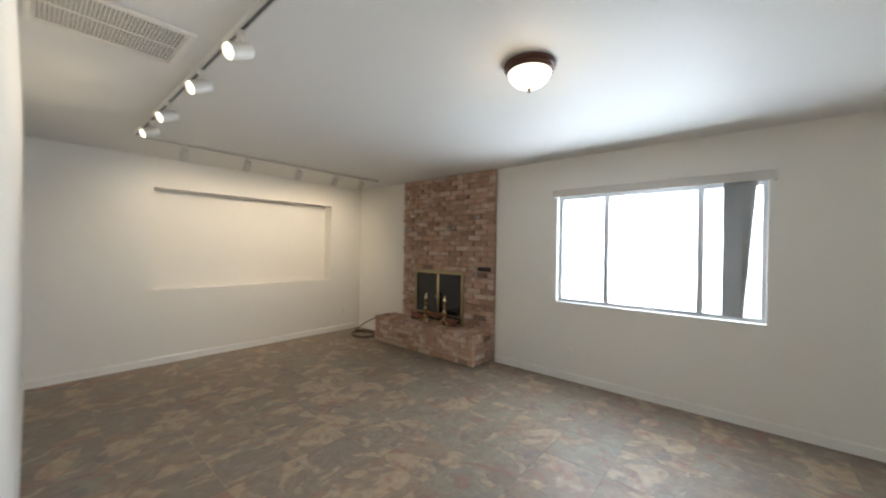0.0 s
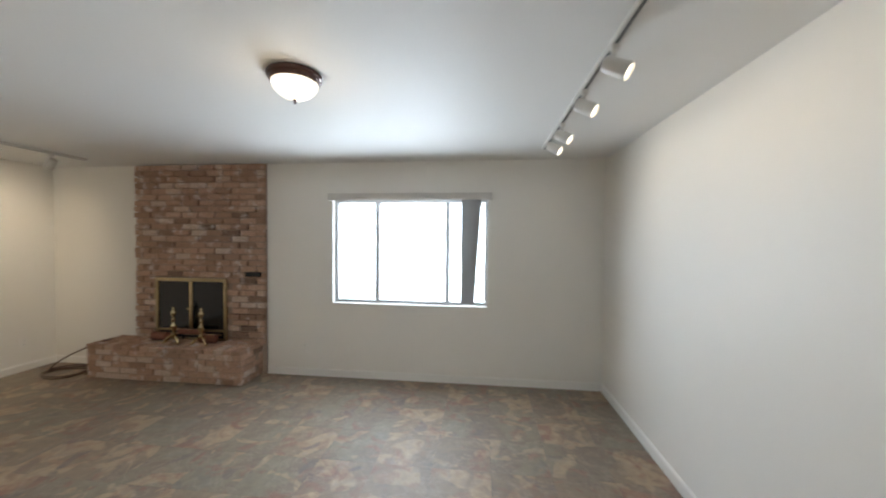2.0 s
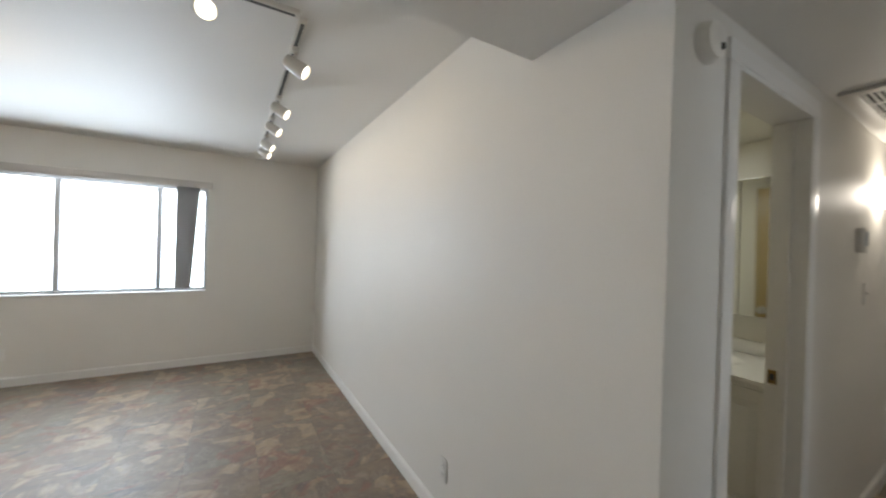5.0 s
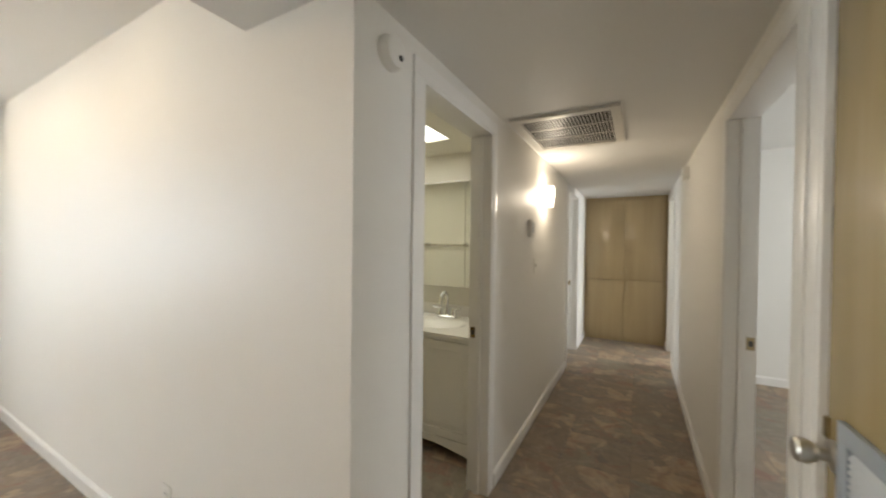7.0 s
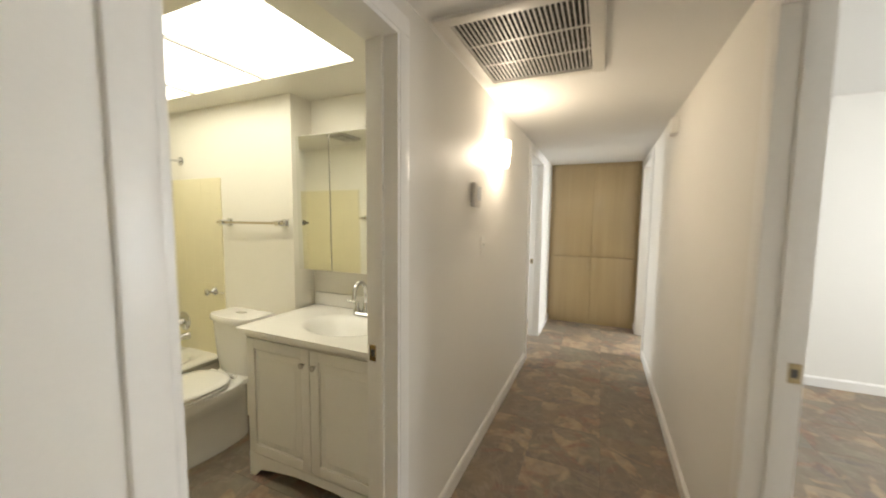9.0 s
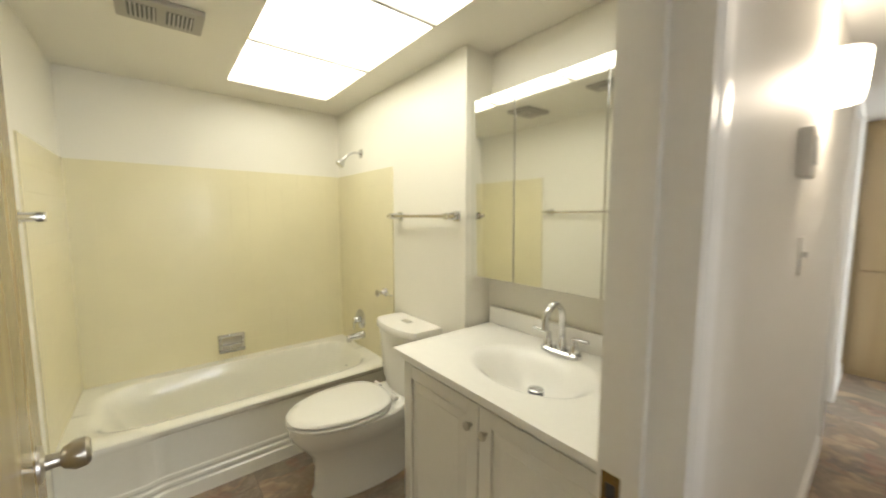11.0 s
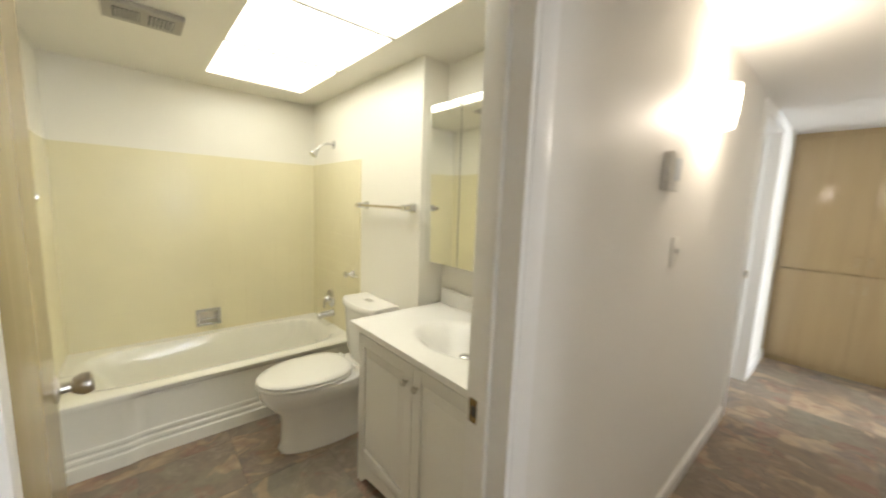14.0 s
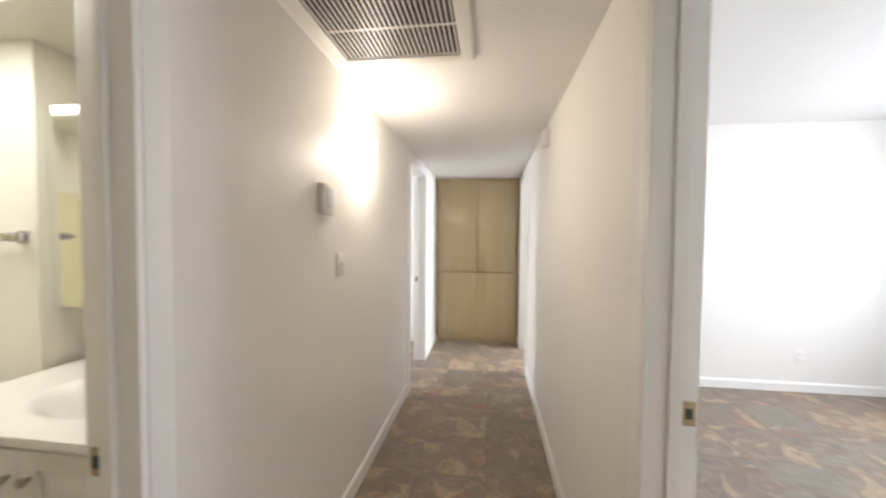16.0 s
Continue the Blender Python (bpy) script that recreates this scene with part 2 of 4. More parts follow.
FANM = material("fan_cover_grey", (0.40, 0.375, 0.33), rough=0.5, vary=0.05, bump=0.02)
DARKP = material("dark_plastic", (0.05, 0.05, 0.05), rough=0.4, vary=0.1, bump=0)
SCREEN = material("display_grey", (0.74, 0.76, 0.76), rough=0.25, vary=0.05, bump=0)
BRICK = brick_material()
SLATE = slate()
DOORW = wood("door_birch", (0.32, 0.24, 0.108), (0.39, 0.295, 0.145), rough=0.25)
CABWD = wood("cabinet_birch", (0.42, 0.315, 0.17), (0.47, 0.36, 0.20), rough=0.17, scale=0.8)
LOGM = wood("charred_log", (0.13, 0.05, 0.03), (0.30, 0.13, 0.08), rough=0.9, along="X")
MIRROR = material("mirror_silver", (0.90, 0.91, 0.88), rough=0.01, metal=1, vary=0.0, bump=0)
GLASS = material("window_glass", (0.95, 0.98, 0.97), rough=0.0, vary=0.0, bump=0, trans=1.0)
DOME = glow("lit_dome_glass", (1.0, 0.86, 0.62), 2.6)
BULB = glow("lit_bulb_face", (1.0, 0.84, 0.60), 6.0)
SCONCE = glow("lit_sconce_glass", (1.0, 0.88, 0.70), 3.0)
PANEL = glow("lit_ceiling_panel", (1.0, 0.97, 0.83), 3.3)
OUT = glow("outdoor_glare", (0.95, 0.98, 1.0), 2.4)


# yellow glazed tile with thin joints
def tile_yellow():
    m = bpy.data.materials.new("yellow_tile")
    m.use_nodes = True
    nt = m.node_tree
    L, N = nt.links.new, nt.nodes.new
    b = nt.nodes["Principled BSDF"]
    oi, geo = N("ShaderNodeObjectInfo"), N("ShaderNodeNewGeometry")
    n = N("ShaderNodeTexNoise")
    n.inputs["Scale"].default_value = 3
    L(geo.outputs["Position"], n.inputs["Vector"])
    mr = N("ShaderNodeMapRange")
    mr.inputs[3].default_value, mr.inputs[4].default_value = 0.95, 1.05
    L(n.outputs[0], mr.inputs[0])
    rr = N("ShaderNodeMapRange")
    rr.inputs[3].default_value, rr.inputs[4].default_value = 0.994, 1.006
    L(oi.outputs["Random"], rr.inputs[0])
    mm = N("ShaderNodeMath")
    mm.operation = "MULTIPLY"
    L(mr.outputs[0], mm.inputs[0])
    L(rr.outputs[0], mm.inputs[1])
    sc = N("ShaderNodeVectorMath")
    sc.operation = "SCALE"
    sc.inputs[0].default_value = (0.78, 0.72, 0.495)
    L(mm.outputs[0], sc.inputs["Scale"])
    L(sc.outputs[0], b.inputs["Base Color"])
    b.inputs["Roughness"].default_value = 0.22
    return m


YTILE = tile_yellow()
YGROUT = material("tile_joint", (0.77, 0.71, 0.485), rough=0.5, vary=0.05, bump=0.1)


# ---------- mesh helpers ----------
def box(bm, x0, y0, z0, x1, y1, z1, bevel=0.0, seg=2):
    r = bmesh.ops.create_cube(bm, size=1)
    v = r["verts"]
    bmesh.ops.scale(bm, vec=(abs(x1 - x0), abs(y1 - y0), abs(z1 - z0)), verts=v)
    bmesh.ops.translate(bm, vec=((x0 + x1) / 2, (y0 + y1) / 2, (z0 + z1) / 2), verts=v)
    if bevel:
        bmesh.ops.bevel(bm, geom=list({e for q in v for e in q.link_edges}), offset=bevel, segments=seg, affect="EDGES", profile=0.6)
    return bm


def loft(bm, rings, caps=True, closed=False):
    rows = [[bm.verts.new(p) for p in ring] for ring in rings]
    n = len(rows[0])
    pairs = list(zip(rows, rows[1:])) + ([(rows[-1], rows[0])] if closed else [])
    for a, b in pairs:
        for i in range(n):
            bm.faces.new((a[i], a[(i + 1) % n], b[(i + 1) % n], b[i]))
    if caps and not closed:
        bm.faces.new(rows[0][::-1])
        bm.faces.new(rows[-1])
    bmesh.ops.recalc_face_normals(bm, faces=bm.faces[:])
    return bm


def circle(c, axis, r, n=20):
    axis = Vector(axis).normalized()
    u = axis.orthogonal().normalized()
    w = axis.cross(u)
    return [Vector(c) + r * (math.cos(2 * math.pi * i / n) * u + math.sin(2 * math.pi * i / n) * w) for i in range(n)]


def turned(bm, c, axis, profile, n=24):
    """A lathe shape: (distance along the axis, radius) rows."""
    axis = Vector(axis).normalized()
    return loft(bm, [circle(Vector(c) + axis * d, axis, max(r, 0.0005), n) for d, r in profile])


def tube(bm, pts, r, n=10):
    pts = [Vector(p) for p in pts]
    u = None
    rings = []
    for i, p in enumerate(pts):
        d = (pts[min(i + 1, len(pts) - 1)] - pts[max(i - 1, 0)]).normalized()
        u = d.orthogonal().normalized() if u is None else (u - d * u.dot(d)).normalized()
        w = d.cross(u)
        rings.append([p + r * (math.cos(2 * math.pi * k / n) * u + math.sin(2 * math.pi * k / n) * w) for k in range(n)])
    return loft(bm, rings)


def oval(cx, cy, z, ax, ay, n=28, power=2.0):
    out = []
    for i in range(n):
        c, s = math.cos(2 * math.pi * i / n), math.sin(2 * math.pi * i / n)
        out.append((cx + ax * math.copysign(abs(c) ** (2 / power), c), cy + ay * math.copysign(abs(s) ** (2 / power), s), z))
    return out


def mesh_of(name, bm, mat, smooth=False):
    me = bpy.data.meshes.new(name)
    bmesh.ops.recalc_face_normals(bm, faces=bm.faces[:])
    bm.to_mesh(me)
    bm.free()
    me.materials.append(mat)
    if smooth:
        me.polygons.foreach_set("use_smooth", [True] * len(me.polygons))
        me.set_sharp_from_angle(angle=radians(38))
    return me


def part(name, bm, mat, parent, label="", smooth=True):
    ob = new(name, mesh_of(name, bm, mat, smooth))
    if parent is not None:
        ob.parent = parent
        ob.matrix_parent_inverse = parent.matrix_basis.inverted()
    return tagged(ob, label) if label else ob


def thing(name, at, label, category, group=""):
    ob = new(name)
    ob.empty_display_size = 0.05
    ob.location = at
    return tagged(ob, label, category, group)


def struct(name, bm, mat, label, category, smooth=False):
    return tagged(new(name, mesh_of(name, bm, mat, smooth)), label, category, "", "structure")


def boxes(*rows, bevel=0.0):
    bm = bmesh.new()
    for r in rows:
        box(bm, *r, bevel=bevel)
    return bm


def wall_mesh(axis, c0, c1, a0, a1, z0, z1, holes=()):
    """A wall of thickness c0..c1 that runs along the other axis, with openings through it."""
    A = sorted({a0, a1, *[h[0] for h in holes], *[h[1] for h in holes]})
    Z = sorted({z0, z1, *[h[2] for h in holes], *[h[3] for h in holes]})
    solid = {}
    for i in range(len(A) - 1):
        for k in range(len(Z) - 1):
            ma, mz = (A[i] + A[i + 1]) / 2, (Z[k] + Z[k + 1]) / 2
            solid[i, k] = not any(h[0] < ma < h[1] and h[2] < mz < h[3] for h in holes)
    bm = bmesh.new()
    cache = {}

    def v(c, a, z):
        key = (c, a, z)
        if key not in cache:
            cache[key] = bm.verts.new((c, a, z) if axis == "x" else (a, c, z))
        return cache[key]

    for (i, k), s in solid.items():
        if not s:
            continue
        p, q, r, t = A[i], A[i + 1], Z[k], Z[k + 1]
        bm.faces.new((v(c0, p, r), v(c0, q, r), v(c0, q, t), v(c0, p, t)))
        bm.faces.new((v(c1, p, r), v(c1, q, r), v(c1, q, t), v(c1, p, t)))
        for di, dk, e in ((-1, 0, ((p, r), (p, t))), (1, 0, ((q, r), (q, t))), (0, -1, ((p, r), (q, r))), (0, 1, ((p, t), (q, t)))):
            if not solid.get((i + di, k + dk)):
                (a, b), (c, d) = e
                bm.faces.new((v(c0, a, b), v(c0, c, d), v(c1, c, d), v(c1, a, b)))
    return bm

# ---------- the large structure ----------
HC, LC = 2.145, 2.44          # ceilings of hall and bath, of living room
SW = -1.09                    # hall's south wall
struct("floor", boxes((-7.0, -4.8, -0.12, 5.8, 4.7, -0.004)), GROUT, "dark joint bed under slate-look floor tiles", "floor")
struct("wall_living_north", wall_mesh("y", 4.42, 4.57, -6.8, 0.12, 0, LC, [(-2.96, -1.21, 0.85, 2.03), (-5.08, -4.26, 0.385, 1.08)]), WALL, "cream painted living room wall with a window opening", "wall")
struct("wall_living_west", wall_mesh("x", -6.80, -6.6, 0.4, 4.42, 0, LC, [(1.5, 3.83, 0.88, 2.09)]), WALL, "cream painted wall with a wide shallow niche", "wall")
struct("wall_niche_back", boxes((-6.90, 0.4, 0, -6.803, 4.57, LC)), WALL, "cream painted back of the wall niche", "wall")
struct("wall_living_south", boxes((-6.6, 0.40, 0, -2.0, 0.52, LC)), WALL, "plain cream painted living room wall", "wall")
struct("wall_living_east", boxes((0, 0, 0, 0.12, 4.42, LC)), WALL, "smooth cream painted wall with an outside corner", "wall")
struct("wall_hall_north", wall_mesh("y", 0.0, 0.11, 0.12, 5.6, 0, 2.4, [(0.36, 1.09, 0, 2.02), (3.53, 4.32, 0, 2.05)]), WALL, "cream painted hall wall with two doorways", "wall")
struct("wall_hall_south", wall_mesh("y", SW - 0.11, SW, -2.1, 5.6, 0, 2.4, [(-0.26, 0.36, 0, 2.02), (0.50, 1.38, 0, 2.02), (4.12, 4.90, 0, 2.05)]), WALL, "cream painted hall wall with three doorways", "wall")
struct("wall_hall_end", boxes((5.6, SW - 0.11, 0, 5.72, 0.11, 2.4)), WALL, "plain wall behind the built-in hall cabinet", "wall")
struct("wall_entry_west", boxes((-2.12, SW, 0, -2.0, 0.40, LC)), WALL, "plain cream entry wall", "wall")
struct("wall_bath_back", boxes((0.12, 2.6, 0, 1.95, 2.72, 2.4)), BATHW, "white painted bathroom wall above the tub", "wall")
struct("wall_bath_east", boxes((1.66, 1.1, 0, 1.95, 2.6, 2.4)), BATHW, "white painted bathroom wall behind the toilet", "wall")
struct("wall_bath_recess", boxes((1.83, 0.11, 0, 1.95, 1.1, 2.4)), BATHW, "white painted recess wall behind the vanity", "wall")
struct("wall_bath_west", boxes((0.12, 0.11, 0, 0.124, 2.6, 2.4)), BATHW, "white painted bathroom side wall", "wall")
struct("wall_bath_south", wall_mesh("y", 0.11, 0.114, 0.124, 1.83, 0, 2.4, [(0.36, 1.09, 0, 2.02)]), BATHW, "white painted bathroom wall with the doorway", "wall")
struct("ceiling_living", boxes((-6.9, 0.51, LC, 0.2, 4.6, LC + 0.1)), CEIL, "semi-gloss white living room ceiling", "ceiling")
struct("ceiling_hall", boxes((-2.1, SW - 0.11, HC, 0.12, 0.51, LC + 0.1), (0.12, SW - 0.11, HC, 5.72, 0.0, HC + 0.12)), CEIL, "lower white hall ceiling with a dropped edge", "ceiling")
struct("ceiling_bath", wall_mesh("x", 0, 0.1, 0.114, 2.6, 0.124, 1.83, [(0.46, 2.29, 0.87, 1.455)]), BATHW, "white bathroom ceiling with a light panel opening", "ceiling")
_o = bpy.data.objects["ceiling_bath"]
_o.data.transform(Matrix(((0, 0, 1, 0), (0, 1, 0, 0), (1, 0, 0, HC), (0, 0, 0, 1))))
# rooms beyond the doorways
struct("wall_bedroom_east", boxes((4.02, -4.6, 0, 4.10, SW - 0.11, 2.5)), WALL, "white painted bedroom wall", "wall")
struct("wall_bedroom_west", boxes((0.0, -4.6, 0, 0.1, SW - 0.11, 2.5)), WALL, "plain bedroom side wall", "wall")
struct("wall_rooms_south", wall_mesh("y", -4.7, -4.6, -0.1, 5.8, 0, 2.5, [(1.3, 3.1, 0.85, 2.05), (4.2, 5.2, 0.85, 2.05)]), WALL, "plain outer wall with two windows", "wall")
struct("wall_back_room_east", boxes((5.7, -4.6, 0, 5.8, SW - 0.11, 2.5)), WALL, "plain back room wall", "wall")
struct("ceiling_rooms", boxes((0.0, -4.7, 2.42, 5.8, SW - 0.11, 2.52)), CEIL, "white bedroom ceiling", "ceiling")
struct("wall_north_room", boxes((3.0, 0.11, 0, 3.1, 3.6, 2.5), (5.0, 0.11, 0, 5.1, 3.6, 2.5), (3.1, 3.6, 0, 5.0, 3.7, 2.5)), WALL, "plain walls of the north side room", "wall")
struct("ceiling_north_room", boxes((3.0, 0.11, 2.42, 5.1, 3.7, 2.52)), CEIL, "white side room ceiling", "ceiling")
struct("wall_closet", boxes((-0.5, -1.9, 0, 0.0, -1.8, 2.4), (-0.6, -1.9, 0, -0.5, SW - 0.11, 2.4)), DARKV, "dark inside of the furnace closet", "wall")
struct("backdrop", boxes((-4.6, 5.6, -1.0, 0.6, 5.62, 3.4)), OUT, "overexposed bright daylight outside the window", "backdrop")
struct("backdrop", boxes((-0.5, -5.8, -1.0, 6.5, -5.78, 3.4)), OUT, "overexposed bright daylight outside the window", "backdrop")


# baseboards
def baseboard(x0, y0, x1, y1, side):
    """Runs from one point to another; side: the way it stands out from the wall."""
    h, d = 0.085, 0.014
    bm = bmesh.new()
    if side in "NS":
        s = d if side == "N" else -d
        prof = [(0, 0), (s, 0), (s, h - 0.012), (s * 0.45, h), (0, h)]
        loft(bm, [[(x, y0 + a, z) for a, z in prof] for x in (x0, x1)])
    else:
        s = d if side == "E" else -d
        prof = [(0, 0), (s, 0), (s, h - 0.012), (s * 0.45, h), (0, h)]
        loft(bm, [[(x0 + a, y, z) for a, z in prof] for y in (y0, y1)])
    return struct("baseboard", bm, TRIM, "white painted wooden baseboard along the wall", "baseboard")


for row in ((-3.74, 4.42, -0.014, 4.42, "S"), (-6.586, 4.42, -5.66, 4.42, "S"), (-6.6, 0.534, -6.6, 4.42, "E"), (-6.6, 0.52, -2.0, 0.52, "N"),
            (0, -0.014, 0, 4.42, "W"), (0.0, 0, 0.29, 0, "S"), (1.16, 0, 3.46, 0, "S"), (4.39, 0, 5.13, 0, "S"), (1.45, SW, 4.05, SW, "N"), (4.97, SW, 5.13, SW, "N"),
            (-2.0, SW, -0.33, SW, "N"), (4.02, -4.6, 4.02, -1.2, "W"), (0.1, -4.6, 4.02, -4.6, "N"), (0.124, 0.13, 0.124, 1.83, "E")):
    baseboard(*row)


def door_trim(name, a0, a1, top, y, s, depth, label, strike=None):
    """Casing on the hall side, jamb lining, stop and strike plate. s: +1 where the room lies north of the hall."""
    root = tagged(thing(name, (a0, y, 0), label, "door frame"), kind="structure")
    w = 0.062
    f0, f1 = (y - s * 0.012, y)
    for n, r in (("casing_side", (a0 - w, f0, 0, a0, f1, top)), ("casing_side", (a1, f0, 0, a1 + w, f1, top)), ("casing_head", (a0 - w, f0, top, a1 + w, f1, top + w))):
        bm = bmesh.new()
        box(bm, *r, bevel=0.004)
        part(n, bm, TRIM, root)
    yy0, yy1 = y - s * 0.010, y + s * (depth + 0.006)
    for n, r in (("jamb", (a0, yy0, 0, a0 + 0.016, yy1, top)), ("jamb", (a1 - 0.016, yy0, 0, a1, yy1, top)), ("jamb_head", (a0 + 0.016, yy0, top - 0.016, a1 - 0.016, yy1, top))):
        part(n, boxes(r, bevel=0.002), TRIM, root)
    st0, st1 = y + s * 0.045, y + s * 0.075
    for n, r in (("door_stop", (a0 + 0.016, st0, 0, a0 + 0.028, st1, top - 0.016)), ("door_stop", (a1 - 0.028, st0, 0, a1 - 0.016, st1, top - 0.016))):
        part(n, boxes(r, bevel=0.002), TRIM, root)
    if strike:
        x = a1 - 0.016
        bm = boxes((x - 0.002, y + s * 0.078, strike - 0.03, x + 0.001, y + s * 0.110, strike + 0.03))
        pl = part("strike_plate", bm, BRASS, root, "small brass strike plate")
        part("latch_hole", boxes((x - 0.003, y + s * 0.086, strike - 0.013, x, y + s * 0.102, strike + 0.013)), DARKP, pl)
    return root


door_trim("door_frame_1", 0.36, 1.09, 2.02, 0.0, 1, 0.114, "white painted bathroom door frame with brass strike", 0.905)
door_trim("door_frame_2", 0.50, 1.38, 2.02, SW, -1, 0.11, "white painted bedroom door frame with brass strike", 0.955)
door_trim("door_frame_3", 3.53, 4.32, 2.05, 0.0, 1, 0.11, "white painted door frame on the hall's far end", 0.905)
door_trim("door_frame_4", 4.12, 4.90, 2.05, SW, -1, 0.11, "white painted door frame beside the hall cabinet")
door_trim("door_frame_5", -0.26, 0.36, 2.02, SW, -1, 0.11, "white painted furnace closet door frame")


# ---------- living room: window ----------
def living_window():
    w = tagged(thing("window_1", (-2.085, 4.5, 0.85), "aluminium sliding window with three panes and white reveal", "window"), kind="structure")
    x0, x1, z0, z1 = -2.96, -1.21, 0.85, 2.03
    for r in ((x0, 4.50, z0, x1, 4.55, z0 + 0.035), (x0, 4.50, z1 - 0.035, x1, 4.55, z1), (x0, 4.50, z0 + 0.035, x0 + 0.035, 4.55, z1 - 0.035), (x1 - 0.035, 4.50, z0 + 0.035, x1, 4.55, z1 - 0.035)):
        part("window_frame", boxes(r, bevel=0.003), ALU, w)
    for x in (-2.455, -1.655):
        m = part("mullion", boxes((x - 0.025, 4.480, z0 + 0.035, x + 0.025, 4.545, z1 - 0.035), bevel=0.003), ALU, w)
    part("latch", boxes((-2.472, 4.462, 1.38, -2.452, 4.480, 1.44), bevel=0.003), ALU, w)
    for a, b in ((x0 + 0.035, -2.481), (-2.429, -1.681), (-1.629, x1 - 0.035)):
        g = part("pane", boxes((a, 4.520, z0 + 0.035, b, 4.524, z1 - 0.035)), GLASS, w, smooth=False)
        g.visible_shadow = False
    part("window_sill", boxes((x0 - 0.0, 4.405, z0 - 0.012, x1, 4.50, z0 + 0.002), bevel=0.004), TRIM, w, "white painted window sill")


living_window()


def blinds():
    v = thing("vertical_blind", (-2.07, 4.40, 2.08), "grey vinyl vertical blind drawn aside under a valance", "blind")
    part("valance", boxes((-2.97, 4.305, 2.005, -1.17, 4.313, 2.08), (-2.97, 4.313, 2.005, -2.962, 4.42, 2.08), (-1.178, 4.313, 2.005, -1.17, 4.42, 2.08), (-2.962, 4.313, 2.072, -1.178, 4.42, 2.08), bevel=0.002), VALAN, v, "pale grey vinyl valance")
    part("head_rail", boxes((-2.95, 4.345, 2.035, -1.19, 4.385, 2.066), bevel=0.003), ALU, v)
    for i in range(16):
        x = -1.49 + i * 0.0135
        lean = -0.07 * max(0, (i - 9) / 6) ** 1.0
        bm = bmesh.new()
        rings = []
        for z in (0.895, 1.2, 1.6, 2.034):
            k = (2.034 - z) / 1.14
            d = lean * k
            rings.append([(x + d - 0.004, 4.33, z), (x + d + 0.008, 4.372, z), (x + d + 0.004, 4.414, z), (x + d + 0.0055, 4.414, z), (x + d + 0.0095, 4.372, z), (x + d - 0.0025, 4.33, z)])
        loft(bm, rings)
        part("slat", bm, BLIND, v)


blinds()


# ---------- living room: fireplace ----------
def brick_mesh(name, lx, ly, lz, seed):
    rng = random.Random(seed)
    bm = bmesh.new()
    box(bm, -lx / 2, -ly / 2, -lz / 2, lx / 2, ly / 2, lz / 2)
    bmesh.ops.bevel(bm, geom=bm.edges[:], offset=0.006, segments=1, affect="EDGES")
    for q in bm.verts:
        q.co += Vector((rng.uniform(-1, 1), rng.uniform(-1, 1), rng.uniform(-1, 1))) * 0.0042
    return mesh_of(name, bm, BRICK)


FACE = [brick_mesh("brick", 0.196, 0.05, 0.059, s) for s in range(5)]
HALF = [brick_mesh("brick", 0.094, 0.05, 0.059, 20 + s) for s in range(3)]
FX0, FX1, FB = -5.41, -3.745, 4.43
fire = thing("fireplace", ((FX0 + FX1) / 2, 4.42, 0), "brown used-brick fireplace up to the ceiling, brass glass doors", "fireplace")
part("mortar_bed", wall_mesh("y", 4.398, 4.419, FX0 + 0.008, FX1 - 0.008, 0.0, LC - 0.001, [(-5.08, -4.26, 0.385, 1.08)]), MORTAR, fire, smooth=False)
random.seed(4)
_rows = 35
for r in range(_rows):
    z = 0.036 + r * (LC - 0.006) / _rows
    x = FX0
    cells = []
    if r % 2:
        cells.append((x + 0.049, True))
        x += 0.104
    while x < FX1 - 0.05:
        full = FX1 - x > 0.17
        cells.append((x + (0.098 if full else 0.047), not full))
        x += 0.208 if full else 0.104
    for cx, half in cells:
        if -5.15 < cx < -4.20 and 0.37 < z < 1.10:
            continue
        if z < 0.36:
            continue
        b = new("brick", random.choice(HALF if half else FACE))
        b.matrix_basis = pose(cx + random.uniform(-0.006, 0.006), 4.390 + random.uniform(-0.010, 0.008), z + random.uniform(-0.002, 0.002), random.uniform(-1.2, 1.2), random.uniform(-0.6, 0.6), random.uniform(-1.2, 1.2))
        b.parent = fire
        b.matrix_parent_inverse = fire.matrix_basis.inverted()
# dark clean-out plate, firebox, brass doors
part("damper_plate", boxes((-3.99, 4.352, 1.135, -3.80, 4.375, 1.185), bevel=0.004), IRON, fire, "small black iron plate")
part("firebox", boxes((-5.08, 4.90, 0.385, -4.26, 4.92, 1.08), (-5.10, 4.43, 0.385, -5.08, 4.92, 1.08), (-4.26, 4.43, 0.385, -4.24, 4.92, 1.08), (-5.08, 4.43, 1.08, -4.26, 4.92, 1.10), (-5.08, 4.43, 0.365, -4.26, 4.92, 0.385)), SOOT, fire, "sooty firebox", smooth=False)
for r in ((-5.13, 4.345, 1.065, -4.22, 4.375, 1.105), (-5.13, 4.345, 0.375, -5.10, 4.375, 1.065), (-4.255, 4.345, 0.375, -4.22, 4.375, 1.065), (-5.10, 4.345, 0.375, -4.255, 4.375, 0.40), (-5.10, 4.345, 0.478, -4.255, 4.372, 0.502)):
    part("door_surround", boxes(r, bevel=0.004), BRASS, fire, "aged brass surround")
